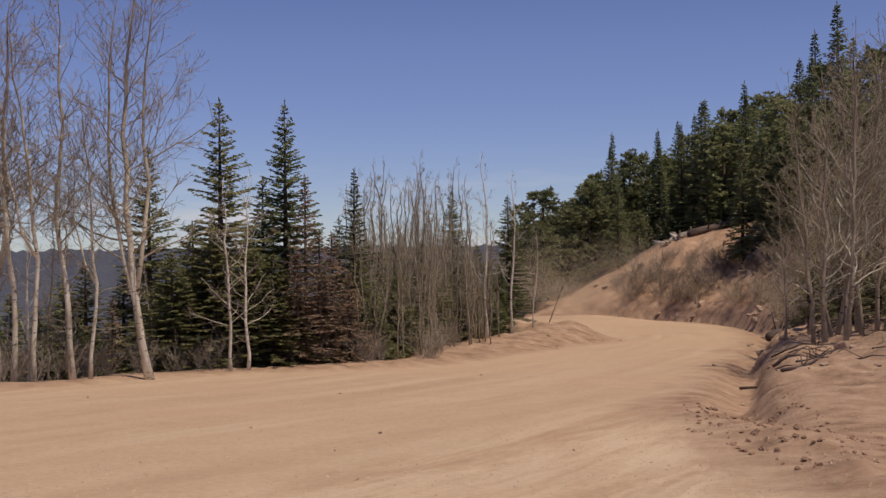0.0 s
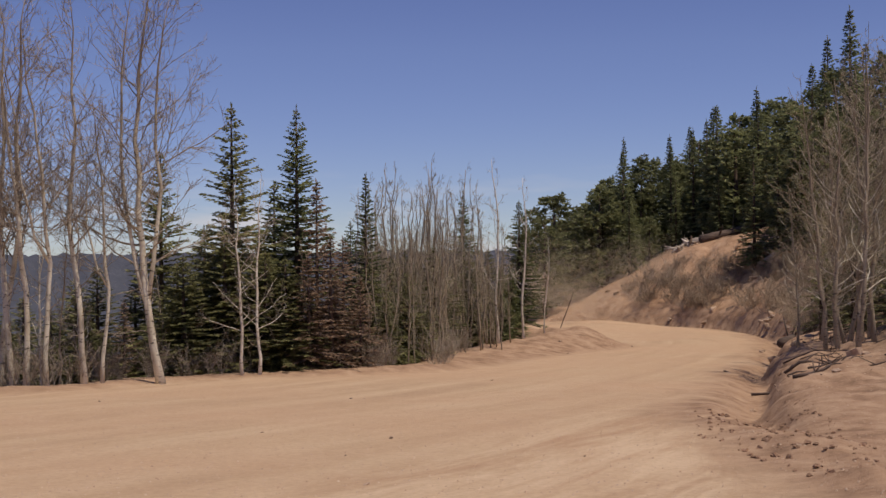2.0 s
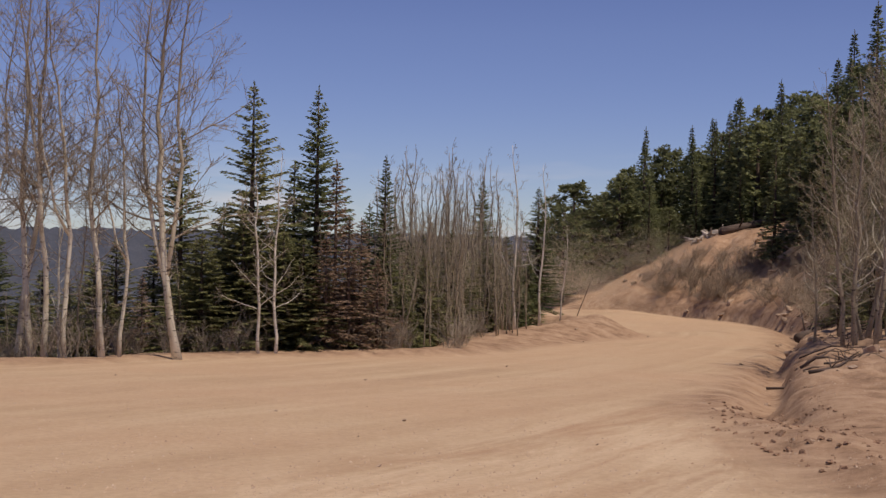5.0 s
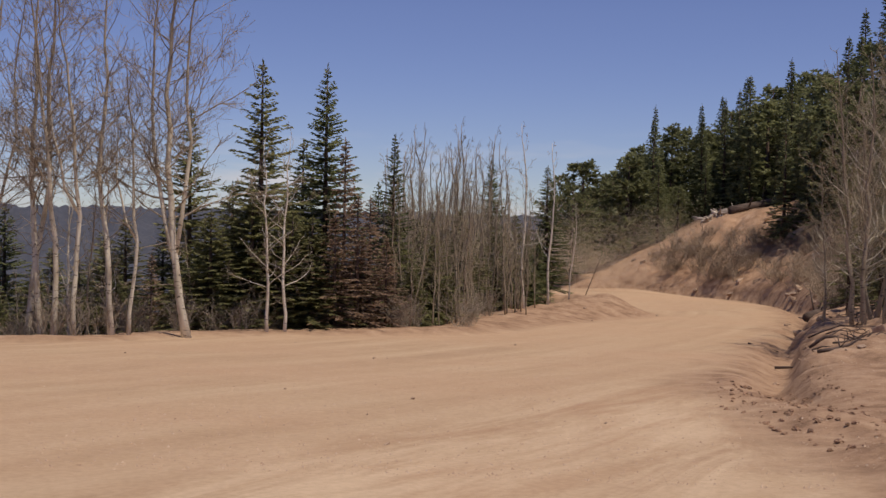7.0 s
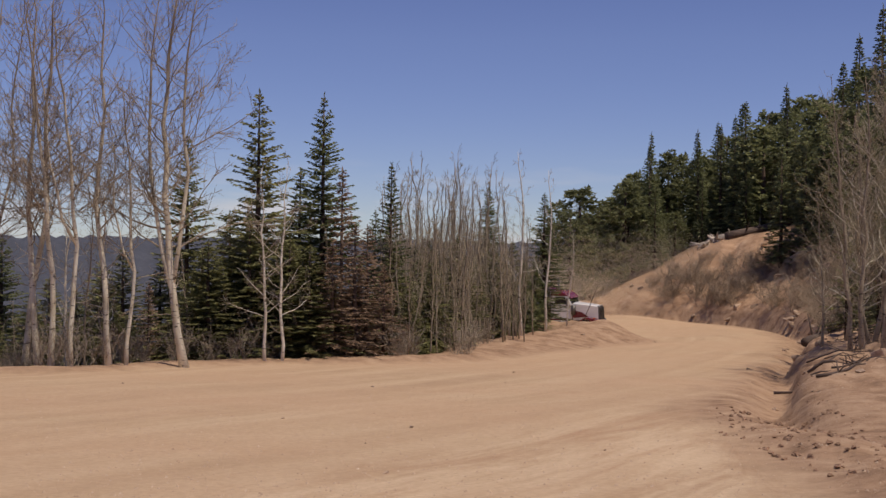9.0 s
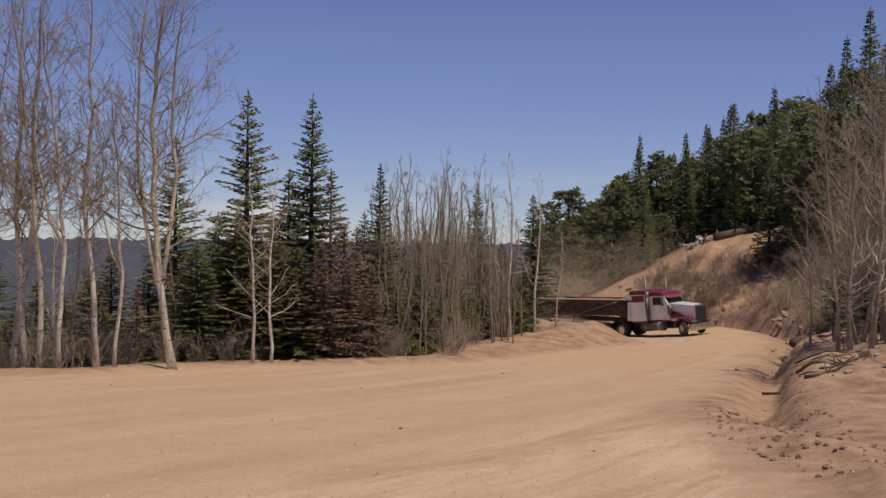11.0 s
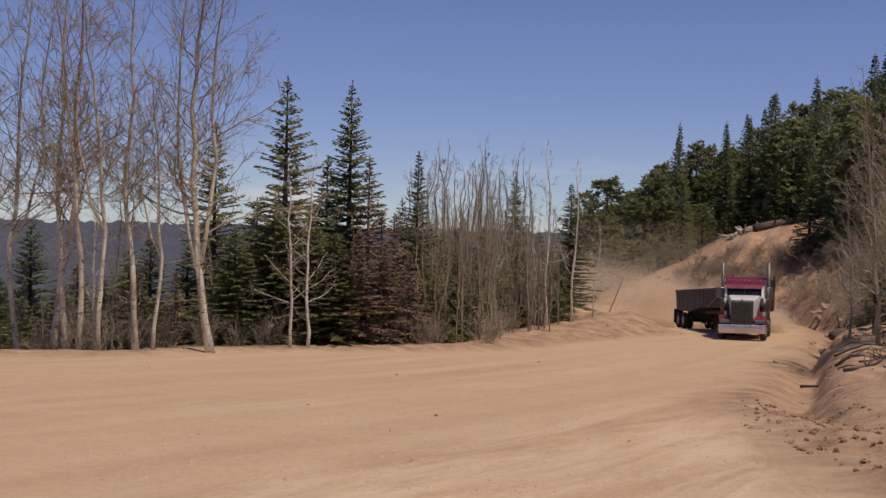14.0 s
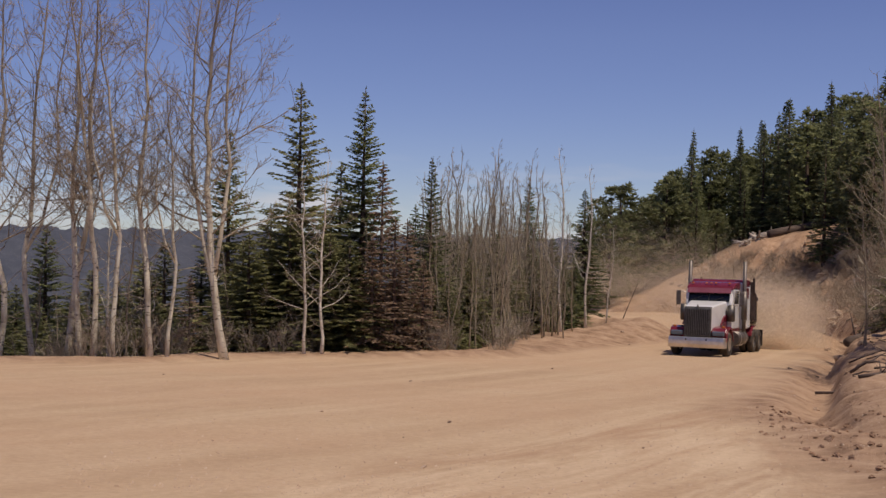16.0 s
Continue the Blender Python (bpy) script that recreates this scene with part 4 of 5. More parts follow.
# ---- truck ----
M_CHROME = plain("dusty_chrome", (0.50, 0.45, 0.39), (0.72, 0.67, 0.61), 3.0, 0.36, 0.85, 0.5)
M_STACK = plain("sooty_steel", (0.10, 0.085, 0.075), (0.22, 0.19, 0.165), 4.0, 0.5, 0.6)
M_GREY = plain("grille_metal", (0.08, 0.074, 0.066), (0.17, 0.155, 0.14), 5.0, 0.5, 0.7)
M_WHITE = plain("white_paint", (0.66, 0.64, 0.61), (0.80, 0.79, 0.77), 1.5, 0.22, 0.0, 0.5)
M_RED = plain("maroon_paint", (0.125, 0.012, 0.022), (0.19, 0.022, 0.036), 1.5, 0.22, 0.0, 0.5)
# paler than the cab's maroon: the visor's reflection is put into its colour
M_VISOR = plain("glare_maroon_visor", (0.26, 0.07, 0.09), (0.36, 0.13, 0.15), 2.0, 0.16, 0.35, 0.5)
M_BLACK = plain("black_steel", (0.012, 0.011, 0.010), (0.045, 0.038, 0.033), 3.0, 0.55)
M_TYRE = plain("dusty_tyre", (0.022, 0.020, 0.018), (0.11, 0.085, 0.065), 4.0, 0.9)
M_GLASS = Nodes("dark_cab_glass", 0.06, 0.0, 0.5).colour((0.012, 0.014, 0.016))
M_BODY = plain("dirty_trailer_paint", (0.022, 0.014, 0.013), (0.085, 0.055, 0.045), 2.0, 0.6, bump=0.2)
M_LOAD = plain("dirt_load", (0.16, 0.09, 0.06), (0.36, 0.22, 0.15), 3.0, 0.95, bump=0.7)
M_LAMP = Nodes("amber_lens", 0.2, 0.0, 0.5).colour((0.55, 0.16, 0.02))
M_LENS = Nodes("headlight_lens", 0.1, 0.0, 0.6).colour((0.10, 0.12, 0.15))
M_BAR = plain("bare_aluminium_bar", (0.24, 0.21, 0.18), (0.36, 0.32, 0.28), 4.0, 0.5, 0.5)


def block(x0, x1, y0, y1, z0, z1, bevel=0.02, seg=2):
    bm = bmesh.new()
    bmesh.ops.create_cube(bm, size=1)
    for v in bm.verts:
        v.co = Vector(((x0 + x1) / 2 + v.co.x * (x1 - x0), (y0 + y1) / 2 + v.co.y * (y1 - y0), (z0 + z1) / 2 + v.co.z * (z1 - z0)))
    if bevel:
        bmesh.ops.bevel(bm, geom=bm.edges[:], offset=bevel, segments=seg, affect="EDGES", profile=0.5)
    return bm


def slab(profile, y0, y1, bevel=0.02, front=1.0):
    """A side profile of (x, z) pulled across from y0 to y1; front narrows the forward end."""
    bm = bmesh.new()
    xs = [p[0] for p in profile]
    lo, hi = min(xs), max(xs)

    def w(x):
        return 1 + (front - 1) * (x - lo) / (hi - lo)
    a = [bm.verts.new((x, y0 * w(x), z)) for x, z in profile]
    b = [bm.verts.new((x, y1 * w(x), z)) for x, z in profile]
    bm.faces.new(a)
    bm.faces.new(b[::-1])
    n = len(profile)
    for i in range(n):
        bm.faces.new((a[i], b[i], b[(i + 1) % n], a[(i + 1) % n]))
    bmesh.ops.recalc_face_normals(bm, faces=bm.faces)
    if bevel:
        bmesh.ops.bevel(bm, geom=bm.edges[:], offset=bevel, segments=2, affect="EDGES", profile=0.5)
    return bm


def rod(a, b, r, n=14, r2=None, bevel=0.0):
    bm = bmesh.new()
    a, b = Vector(a), Vector(b)
    m = Matrix.Translation((a + b) / 2) @ (b - a).to_track_quat("Z", "Y").to_matrix().to_4x4()
    bmesh.ops.create_cone(bm, cap_ends=True, segments=n, radius1=r, radius2=r if r2 is None else r2, depth=(b - a).length, matrix=m)
    if bevel:
        bmesh.ops.bevel(bm, geom=[e for e in bm.edges if len(e.link_faces) == 2 and e.calc_face_angle(0) > 0.9], offset=bevel, segments=2, affect="EDGES")
    for f in bm.faces:
        f.smooth = len(f.verts) == 4
    return bm


def arch(cx, cz, r0, r1, y0, y1, a0, a1, n=12):
    """A mudguard: a bent strip round an axle."""
    prof = [(cx + r1 * math.cos(radians(a0 + (a1 - a0) * i / n)), cz + r1 * math.sin(radians(a0 + (a1 - a0) * i / n))) for i in range(n + 1)]
    prof += [(cx + r0 * math.cos(radians(a1 - (a1 - a0) * i / n)), cz + r0 * math.sin(radians(a1 - (a1 - a0) * i / n))) for i in range(n + 1)]
    bm = slab(prof, y0, y1, 0)
    return bm


def wheel(parent, x, y, width, dual=False, r=0.51):
    """A wheel with its tyre and rim about its own hub; returns the hub's pivot."""
    hub = part("wheel", rod((0, -width * 0.3, 0), (0, width * 0.3, 0), 0.16, 16), M_GREY, parent)
    hub.location = (x, y, r)
    halves = [(-width / 2, -0.03), (0.03, width / 2)] if dual else [(-width / 2, width / 2)]
    for lo, hi in halves:
        bm = bmesh.new()
        prof = [(0.28, lo), (r - 0.06, lo), (r - 0.015, lo + 0.03), (r, lo + 0.07), (r, hi - 0.07), (r - 0.015, hi - 0.03), (r - 0.06, hi), (0.28, hi)]
        n = 28
        rings = []
        for i in range(n):
            a = 2 * math.pi * i / n
            k = 1.0 if i % 2 else 0.985
            rings.append([bm.verts.new((q * (k if q > r - 0.02 else 1) * math.cos(a), w, q * (k if q > r - 0.02 else 1) * math.sin(a))) for q, w in prof])
        for i in range(n):
            for j in range(len(prof)):
                bm.faces.new((rings[i][j], rings[(i + 1) % n][j], rings[(i + 1) % n][(j + 1) % 8], rings[i][(j + 1) % 8]))
        bmesh.ops.recalc_face_normals(bm, faces=bm.faces)
        part("tyre", bm, M_TYRE, hub, "dusty black tyre")
    for sgn in (-1, 1):
        w = sgn * width * 0.40
        bm = rod((0, w - 0.02, 0), (0, w + 0.02, 0), 0.285, 20)
        bmesh.ops.inset_region(bm, faces=[f for f in bm.faces if len(f.verts) > 4], thickness=0.06, depth=-0.03)
        part("rim", bm, M_CHROME, hub, "polished metal rim")
    return hub


def build_tractor():
    t = tagged(new("semi_truck"), "maroon and white long-nosed semi truck with tall exhaust stacks", "truck")
    rails = part("chassis", block(-8.1, -0.25, -0.45, 0.45, 0.72, 0.98, 0.03), M_BLACK, t)
    bumper = part("bumper", slab([(0.02, 0.36), (0.06, 0.50), (0.06, 0.66), (0.02, 0.80), (-0.10, 0.80), (-0.10, 0.36)], -1.15, 1.15, 0.02), M_CHROME, t, "wide polished chrome bumper")
    for s in (-1, 1):
        part("bumper_end", block(-0.42, -0.02, s * 1.15 - 0.03, s * 1.15 + 0.03, 0.37, 0.79, 0.02), M_CHROME, bumper)
        part("tow_pin", rod((0.05, s * 0.42, 0.70), (0.09, s * 0.42, 0.70), 0.035, 10), M_BLACK, bumper)
    surround = part("grille_surround", slab([(-0.08, 0.82), (-0.14, 1.95), (-0.20, 2.06), (-0.42, 2.06), (-0.42, 0.82)], -0.56, 0.56, 0.03), M_GREY, t, "dusty metal grille surround")
    part("grille_screen", slab([(-0.060, 0.88), (-0.118, 1.94), (-0.16, 1.94), (-0.12, 0.88)], -0.48, 0.48, 0.0), M_BLACK, surround)
    for i in range(13):
        y = -0.45 + 0.075 * i
        bm = slab([(-0.045, 0.88), (-0.103, 1.94), (-0.125, 1.94), (-0.07, 0.88)], y - 0.014, y + 0.014, 0)
        part("grille_bar", bm, M_GREY, surround)
    hood = part("hood", slab([(-0.20, 1.02), (-0.20, 2.02), (-0.5, 2.10), (-2.15, 2.30), (-2.15, 1.02)], -0.80, 0.80, 0.06, 0.70), M_WHITE, t, "white tapered hood")
    part("hood_badge", rod((-0.12, 0, 2.06), (-0.16, 0, 2.14), 0.04, 10), M_CHROME, hood)
    for s in (-1, 1):
        part("hood_stripe", slab([(-0.9, 1.3), (-2.1, 1.2), (-2.1, 1.75), (-1.5, 1.65)], s * 0.80 - 0.03 if s > 0 else -0.83, 0.83 if s > 0 else -0.77, 0.0), M_RED, hood, "maroon side flash")
        f = part("front_fender", arch(-0.98, 0.55, 0.60, 0.70, min(s * 0.62, s * 1.20), max(s * 0.62, s * 1.20), 8, 172), M_RED, t, "maroon front fender")
        part("fender_skirt", slab([(-0.30, 0.82), (-0.22, 1.00), (-0.36, 1.18), (-0.8, 1.24), (-0.8, 1.05), (-0.42, 0.82)], min(s * 0.56, s * 1.17), max(s * 0.56, s * 1.17), 0.03), M_RED, f)
        part("headlight", block(-0.34, -0.12, s * 0.86 - 0.26, s * 0.86 + 0.26, 0.86, 1.06, 0.05), M_LENS, t, "twin headlight in a dark housing")
        part("turn_signal", block(-0.5, -0.4, s * 1.02 - 0.06, s * 1.02 + 0.06, 1.20, 1.27, 0.02), M_LAMP, t, "amber turn signal")
        part("air_cleaner", rod((-2.0, s * 1.0, 1.45), (-2.0, s * 1.0, 2.15), 0.17, 18, bevel=0.03), M_GREY, t, "dull steel air cleaner canister")
        tank = part("fuel_tank", rod((-2.5, s * 0.98, 0.72), (-4.4, s * 0.98, 0.72), 0.32, 20, bevel=0.03), M_STACK, t)
        for x in (-2.9, -4.0):
            part("tank_strap", rod((x - 0.03, s * 0.98, 0.72), (x + 0.03, s * 0.98, 0.72), 0.33, 20), M_CHROME, tank)
        stack = part("exhaust_stack", rod((-3.78, s * 1.2, 1.0), (-3.78, s * 1.2, 4.05), 0.085, 16), M_STACK, t, "tall sooty steel exhaust stack")
        part("heat_shield", rod((-3.78, s * 1.2, 1.5), (-3.78, s * 1.2, 2.75), 0.125, 16), M_STACK, stack)
        mirror = part("mirror", block(-2.42, -2.34, s * 1.36 - 0.10, s * 1.36 + 0.10, 2.10, 2.72, 0.03), M_STACK, t, "tall dark side mirror")
        part("mirror_arm", rod((-2.4, s * 0.98, 2.66), (-2.38, s * 1.36, 2.68), 0.018, 8), M_CHROME, mirror)
        part("mirror_arm", rod((-2.4, s * 0.98, 2.12), (-2.38, s * 1.36, 2.14), 0.018, 8), M_CHROME, mirror)
        rf = part("rear_fender", arch(-6.15, 0.55, 0.60, 0.66, min(s * 0.62, s * 1.22), max(s * 0.62, s * 1.22), 20, 100), M_RED, t, "maroon quarter fender")
        part("step", block(-3.3, -2.7, min(s * 0.95, s * 1.25), max(s * 0.95, s * 1.25), 0.42, 0.47, 0.01), M_CHROME, t)
        part("side_panel", block(-5.25, -2.3, min(s * 0.9, s * 1.02), max(s * 0.9, s * 1.02), 0.98, 1.14, 0.02), M_RED, t)
    cab = part("cab", slab([(-2.12, 1.10), (-2.14, 2.22), (-2.46, 2.86), (-2.7, 2.98), (-3.72, 3.06), (-3.72, 1.10)], -1.0, 1.0, 0.06), M_WHITE, t, "white lower cab")
    part("cab_roof", slab([(-2.34, 2.80), (-2.55, 2.97), (-2.9, 3.10), (-3.74, 3.16), (-3.74, 2.80)], -1.03, 1.03, 0.07), M_RED, cab, "maroon cab roof")
    part("windshield", slab([(-2.125, 2.27), (-2.40, 2.80), (-2.46, 2.80), (-2.18, 2.27)], -0.88, 0.88, 0.0), M_GLASS, cab, "dark windshield")
    part("windshield_post", slab([(-2.10, 2.25), (-2.385, 2.80), (-2.44, 2.80), (-2.16, 2.25)], -0.02, 0.02, 0.0), M_BLACK, cab)
    part("sun_visor", slab([(-2.16, 2.66), (-2.38, 2.86), (-2.41, 2.83), (-2.19, 2.63)], -0.93, 0.93, 0.0), M_VISOR, cab, "maroon sun visor, its glare put into the colour")
    for i, y in enumerate((-0.78, -0.2, 0.0, 0.2, 0.78)):
        part("roof_marker", block(-2.66, -2.56, y - 0.045, y + 0.045, 3.04, 3.10, 0.02), M_LAMP, cab, "amber roof marker lamp")
    for s in (-1, 1):
        door = part("door", block(-3.55, -2.35, min(s * 0.985, s * 1.025), max(s * 0.985, s * 1.025), 1.16, 2.80, 0.015), M_WHITE, cab)
        part("door_window", slab([(-2.48, 2.20), (-2.62, 2.74), (-3.40, 2.74), (-3.40, 2.20)], min(s * 1.0, s * 1.032), max(s * 1.0, s * 1.032), 0.0), M_GLASS, door)
        part("door_handle", block(-3.48, -3.34, min(s * 1.02, s * 1.06), max(s * 1.02, s * 1.06), 2.0, 2.05, 0.01), M_CHROME, door)
        part("wiper", rod((-2.12, s * 0.5 - 0.3, 2.30), (-2.22, s * 0.5 + 0.2, 2.50), 0.012, 6), M_BLACK, cab)
    sl = part("sleeper", slab([(-3.80, 1.10), (-3.80, 3.10), (-4.0, 3.20), (-5.25, 3.20), (-5.30, 3.10), (-5.30, 1.10)], -1.12, 1.12, 0.06), M_WHITE, t, "white sleeper box")
    part("sleeper_roof", slab([(-3.82, 2.95), (-3.85, 3.16), (-4.05, 3.26), (-5.22, 3.26), (-5.32, 3.16), (-5.32, 2.95)], -1.15, 1.15, 0.06), M_RED, sl, "maroon sleeper roof")
    for s in (-1, 1):
        part("sleeper_window", block(-5.1, -4.05, min(s * 1.10, s * 1.14), max(s * 1.10, s * 1.14), 2.45, 2.90, 0.01), M_RED, sl, "dark maroon upper panel")
        part("extender", block(-5.62, -5.32, min(s * 1.08, s * 1.12), max(s * 1.08, s * 1.12), 1.15, 3.05, 0.01), M_WHITE, sl)
    part("antenna", rod((-3.2, 0.8, 3.1), (-3.25, 0.8, 3.75), 0.01, 6), M_BLACK, cab)
    part("fifth_wheel", block(-7.4, -6.2, -0.45, 0.45, 1.02, 1.14, 0.04), M_BLACK, t)
    for s in (-1, 1):
        part("mud_flap", block(-8.25, -8.22, min(s * 0.62, s * 1.22), max(s * 0.62, s * 1.22), 0.25, 1.0, 0.0), M_BLACK, t)
    for x in (-0.98, -6.15, -7.45):
        part("axle", rod((x, -1.0, 0.51), (x, 1.0, 0.51), 0.07, 10), M_BLACK, t)
    wheels = [wheel(t, -0.98, s * 1.04, 0.30) for s in (-1, 1)]
    for x in (-6.15, -7.45):
        wheels += [wheel(t, x, s * 0.93, 0.60, True) for s in (-1, 1)]
    return t, wheels


def build_trailer():
    """Gravel trailer; its origin is on the ground under the king pin."""
    t = tagged(new("dump_trailer"), "dark dusty gravel trailer loaded with dirt", "trailer")
    body = part("body", slab([(0.9, 1.42), (0.9, 2.62), (-11.45, 2.32), (-11.9, 2.40), (-11.6, 1.16), (-8.3, 1.10), (-5.8, 1.42), (-0.6, 1.55)], -1.18, 1.18, 0.03), M_BODY, t)
    part("headboard", block(0.86, 0.98, -1.2, 1.2, 1.5, 3.18, 0.02), M_BODY, t, "tall dark headboard")
    for s in (-1, 1):
        part("top_rail", slab([(0.9, 2.58), (0.9, 2.70), (-11.93, 2.42), (-11.93, 2.30)], min(s * 1.14, s * 1.24), max(s * 1.14, s * 1.24), 0.01), M_BODY, body)
        for i in range(12):
            x = -0.1 - i * 0.98
            part("side_rib", block(x - 0.04, x + 0.04, min(s * 1.17, s * 1.195), max(s * 1.17, s * 1.195), 1.42 - 0.02 * i, 2.55 - 0.023 * i, 0.01), M_BODY, body)
        part("tarp_arm", rod((-3.9, s * 1.24, 1.46), (-0.4, s * 1.24, 2.56), 0.022, 8), M_BAR, t, "bare metal tarp arm")
        part("corner_post", block(0.88, 0.98, s * 1.16 - 0.05, s * 1.16 + 0.05, 2.6, 3.35, 0.01), M_BODY, t)
        part("mud_flap", block(-12.1, -12.07, min(s * 0.62, s * 1.22), max(s * 0.62, s * 1.22), 0.3, 1.2, 0.0), M_BLACK, t)
        leg = part("landing_leg", rod((-2.5, s * 0.75, 0.35), (-2.5, s * 0.75, 1.45), 0.06, 8), M_BLACK, t)
        part("leg_brace", rod((-2.5, s * 0.75, 0.55), (-1.8, s * 0.75, 1.40), 0.03, 8), M_BLACK, leg)
        part("leg_foot", block(-2.62, -2.38, s * 0.75 - 0.12, s * 0.75 + 0.12, 0.31, 0.35, 0.01), M_BLACK, leg)
        part("tail_lamp", block(-11.95, -11.89, s * 0.9 - 0.08, s * 0.9 + 0.08, 1.30, 1.38, 0.01), M_RED, t)
    part("tailgate", slab([(-11.61, 1.22), (-11.91, 2.44), (-11.99, 2.44), (-11.69, 1.22)], -1.16, 1.16, 0.0), M_BODY, t)
    bm = bmesh.new()
    n, m = 28, 8
    g = [[bm.verts.new((0.8 - 12.5 * i / n, -1.1 + 2.2 * j / m, 2.60 - 0.021 * 12.5 * i / n + 0.16 * math.sin(math.pi * j / m) * (0.7 + 0.6 * noise.noise((i * 0.5, j * 0.6, 3))) - 0.02))
          for j in range(m + 1)] for i in range(n + 1)]
    for i in range(n):
        for j in range(m):
            bm.faces.new((g[i][j], g[i][j + 1], g[i + 1][j + 1], g[i + 1][j]))
    bmesh.ops.recalc_face_normals(bm, faces=bm.faces)
    part("dirt_load", bm, M_LOAD, t, "heaped brown dirt load")
    part("frame_rail", block(-11.75, 0.6, -0.42, 0.42, 1.05, 1.30, 0.02), M_BLACK, t)
    part("king_plate", block(-0.5, 0.6, -0.5, 0.5, 1.15, 1.45, 0.02), M_BLACK, t)
    wheels = []
    for x in (-9.75, -11.05):
        part("axle", rod((x, -1.0, 0.51), (x, 1.0, 0.51), 0.07, 10), M_BLACK, t)
        part("spring_hanger", block(x - 0.3, x + 0.3, -0.5, 0.5, 0.6, 1.08, 0.03), M_BLACK, t)
        wheels += [wheel(t, x, s * 0.93, 0.60, True) for s in (-1, 1)]
    return t, wheels


tractor, tractor_wheels = build_tractor()
trailer, trailer_wheels = build_trailer()


def dust_material():
    """Fine tan dust grains that glow through as much as they reflect."""
    n = Nodes("airborne_dust", 1.0, 0.0, 0.0)
    lit = n.add("ShaderNodeBsdfTranslucent", Color=(0.84, 0.71, 0.55, 1))
    both = n.add("ShaderNodeMixShader", Fac=0.5)
    n.link(n.b.outputs[0], both.inputs[1])
    n.link(lit.outputs[0], both.inputs[2])
    n.link(both.outputs[0], n.t.nodes["Material Output"].inputs["Surface"])
    return n.colour((0.84, 0.71, 0.55))


M_DUST = dust_material()


def dust_puff(seed, size, count, grain=0.0115):
    """A drifting puff of road dust: fine grains hanging in the air, thinning outwards."""
    rng = np.random.default_rng(seed)
    lobes = rng.normal(0, 0.40, (8, 3)) * size
    p = lobes[rng.integers(0, 8, count)] + rng.normal(0, 0.42, (count, 3)) * np.array(size)
    p = np.repeat(p, 3, 0) + rng.normal(0, grain, (count * 3, 3))
    me = bpy.data.meshes.new("dust_puff")
    me.vertices.add(count * 3)
    me.vertices.foreach_set("co", p.ravel())
    me.loops.add(count * 3)
    me.loops.foreach_set("vertex_index", np.arange(count * 3))
    me.polygons.add(count)
    me.polygons.foreach_set("loop_start", np.arange(0, count * 3, 3))
    me.update()
    me.materials.append(M_DUST)
    return tagged(new("dust_puff", me), "thin tan dust hanging over the road", "dust", kind="stuff")


# seconds, and where the front bumper's middle is on the plan
WAY = [(-3, -7.5, 157), (0, -8.2, 138), (2, -8.4, 126), (4, -7.8, 113), (6, -5.4, 100.4), (7, -1.7, 95.4), (8, 4.05, 92.6), (8.5, 6.8, 92.2), (9, 9.25, 91.9), (9.7, 12.6, 91.3), (10.5, 15.6, 88.6), (11.3, 16.45, 84.2),
       (12, 15.95, 79.2), (12.5, 15.25, 75.4), (13, 14.4, 71.7), (13.5, 13.35, 68.1), (14, 12.15, 64.3), (14.5, 11.0, 60.9), (15, 9.85, 57.9), (15.5, 8.65, 55.0), (16, 7.4, 52.1), (17, 4.8, 46.2)]


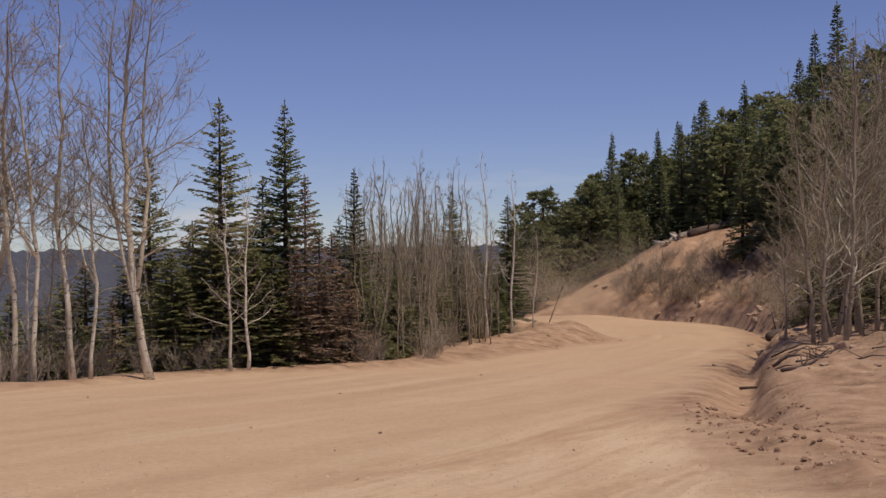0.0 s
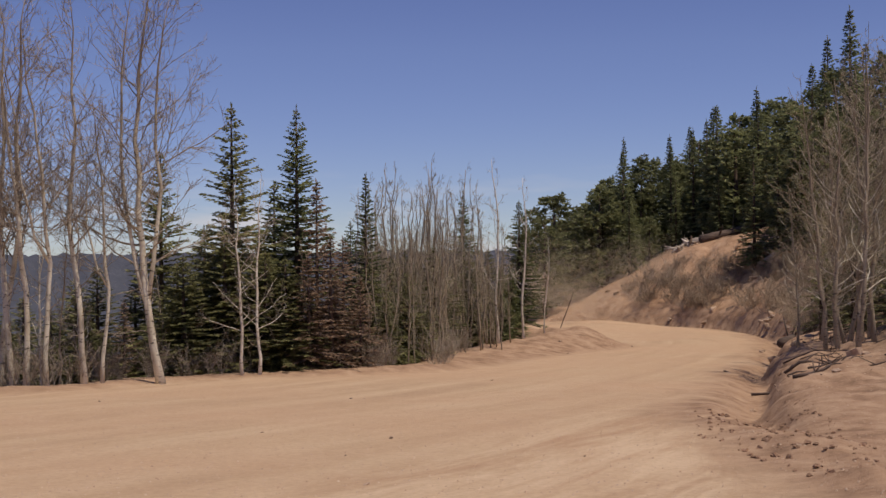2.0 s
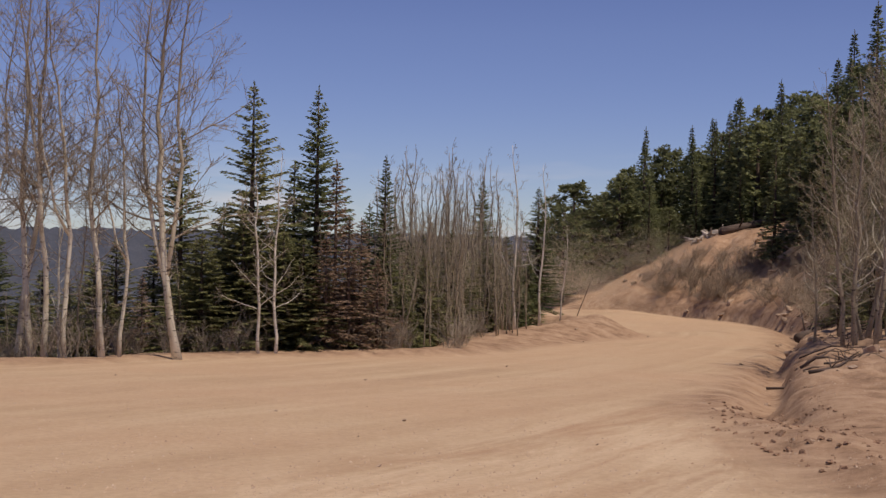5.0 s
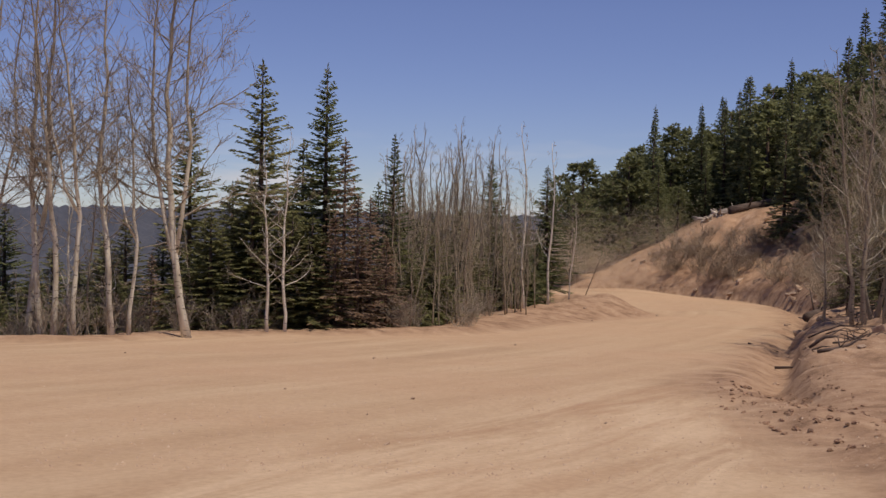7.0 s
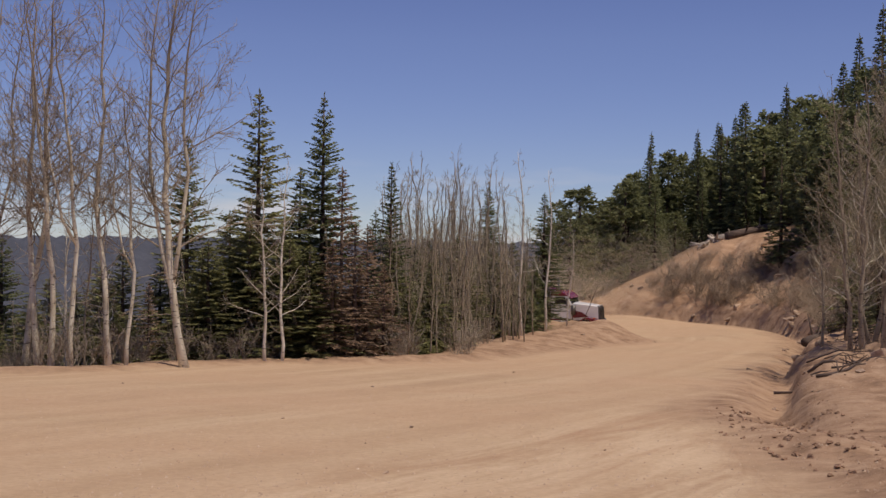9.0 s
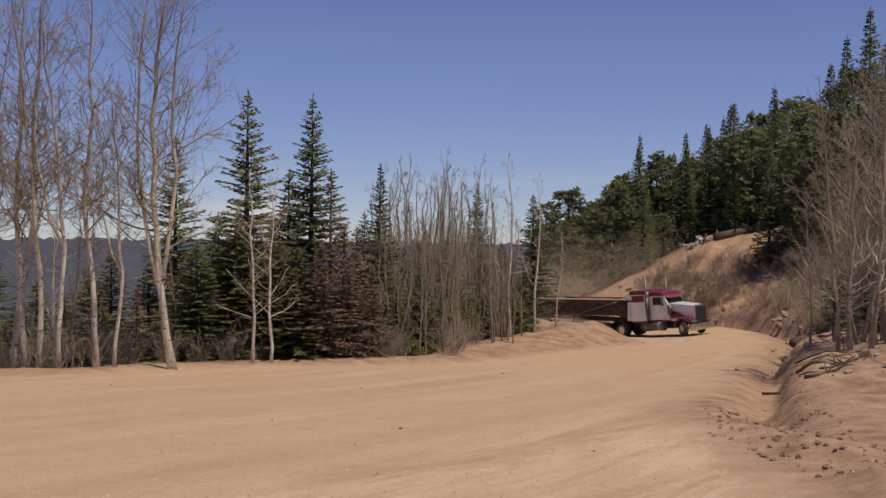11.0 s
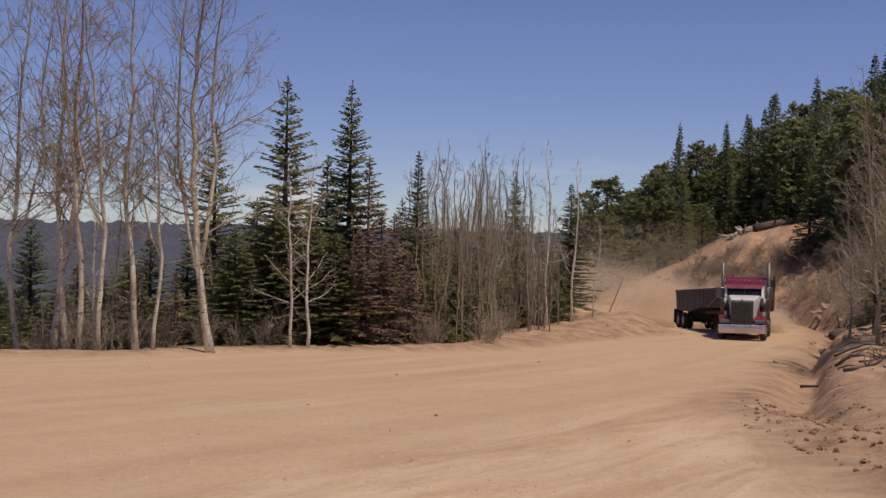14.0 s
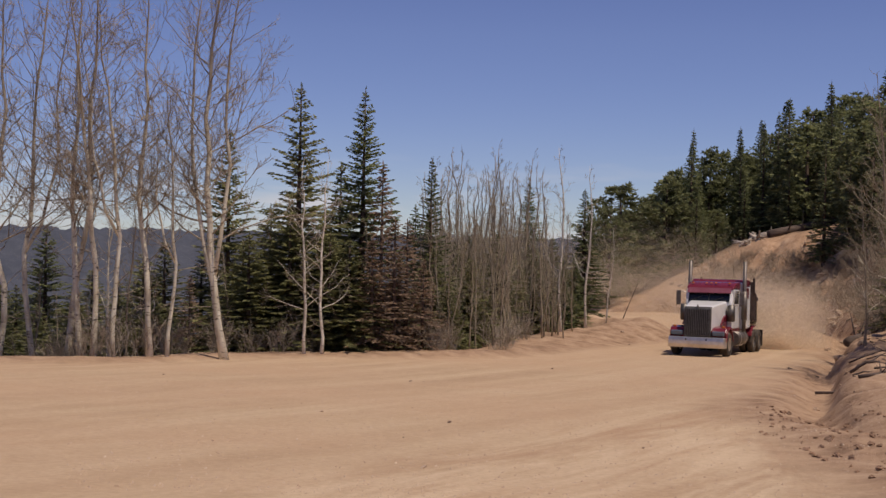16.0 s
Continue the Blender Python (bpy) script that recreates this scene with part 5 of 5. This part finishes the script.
def motions():
    """The truck climbs out of the bend, the trailer follows its fifth wheel, the wheels roll and the dust trails behind."""
    way = np.array(WAY, float)
    dt = 1 / 30
    ts = np.arange(-3, 16.01, dt)
    cx = curve_through(way, 30)
    fx, fy = np.interp(ts, cx[:, 0], cx[:, 1]), np.interp(ts, cx[:, 0], cx[:, 2])
    F = np.stack([fx, fy], 1)
    D, A = np.zeros_like(F), np.zeros_like(F)
    d0 = (F[1] - F[0]) / np.linalg.norm(F[1] - F[0])
    d, a = F[0] - 6.3 * d0, F[0] - 16.7 * d0
    for i, f in enumerate(F):
        d = f + (d - f) / np.linalg.norm(d - f) * 6.3
        a = d + (a - d) / np.linalg.norm(a - d) * 10.4
        D[i], A[i] = d, a
    run = np.concatenate([[0], np.cumsum(np.hypot(*np.diff(D, axis=0).T))])

    def seat(front, back, reach, ref):
        """Pose of a body from two points on the ground under it; ref is its origin's distance behind the front point."""
        h = (front - back) / np.linalg.norm(front - back)
        side = np.array([-h[1], h[0]])
        pts = np.array([front, back, (front + back) / 2 + side, (front + back) / 2 - side])
        z = terrain(pts[:, 0], pts[:, 1])[0]
        pitch = -math.degrees(math.atan2(z[0] - z[1], np.linalg.norm(front - back)))
        roll = math.degrees(math.atan2(z[2] - z[3], 2.0))
        return pose(front[0], front[1], z[0] + 0.01, roll, pitch, math.degrees(math.atan2(h[1], h[0])))

    rows_t, rows_r, spin = [], [], []
    for t in np.arange(0, 16.001, 0.25):
        i = min(int(round((t + 3) / dt)), len(ts) - 1)
        rows_t.append((t, seat(F[i], D[i], 6.8, 0)))
        rows_r.append((t, seat(D[i], A[i], 7.3, 0)))
    walk(tractor, rows_t)
    walk(trailer, rows_r)
    for body, wheels in ((tractor, tractor_wheels), (trailer, trailer_wheels)):
        for w in wheels:
            at = w.location.copy()
            rows = []
            for t in np.arange(0, 16.001, 0.1):
                i = min(int(round((t + 3) / dt)), len(ts) - 1)
                steer = 0.0
                if body is tractor and at.x > -2:
                    j = min(i + 6, len(ts) - 1)
                    p, h = F[j] - F[j - 6], F[i] - D[i]
                    steer = math.degrees(math.atan2(h[0] * p[1] - h[1] * p[0], h.dot(p)))
                    steer = max(-28, min(28, steer))
                rows.append((t, pose(at.x, at.y, at.z, 0, math.degrees(run[i] / 0.51) % 360, steer)))
            walk(w, rows)
    # dust: puffs that follow the truck's own way with a growing lag
    for k in range(10):
        lag = 0.85 + 0.46 * k
        size = (1.3 + 0.26 * k, 1.3 + 0.26 * k, 0.6 + 0.17 * k)
        puff = dust_puff(300 + k, size, 68000 - 1000 * k, 0.0135)
        rows = []
        for t in np.arange(0, 16.001, 0.5):
            i = max(int(round((t - lag + 3) / dt)), 0)
            x, y = D[i] + np.array([0.8 + 0.9 * math.sin(k * 2.1), 0.0])
            rows.append((t, pose(x, y, float(terrain(np.array([x]), np.array([y]))[0][0]) + 0.5 + 0.24 * k, 0, 0, 4 * t + 40 * k)))
        walk(puff, rows)
    # older dust that drifts slowly over the bend
    for k, (x, y, up, s) in enumerate(((8.5, 104, 2.4, 4.2), (12.0, 106, 1.6, 4.0), (5.5, 108, 3.6, 5.2), (15.0, 108, 4.2, 5.0))):
        puff = dust_puff(340 + k, (s, s, s * 0.5), 52000, 0.0112)
        walk(puff, [(t, pose(x - 0.10 * t, y + 0.05 * t, ground_z(x, y) + up + 0.03 * t, 0, 0, t)) for t in (0, 4, 8, 12, 16)])


motions()
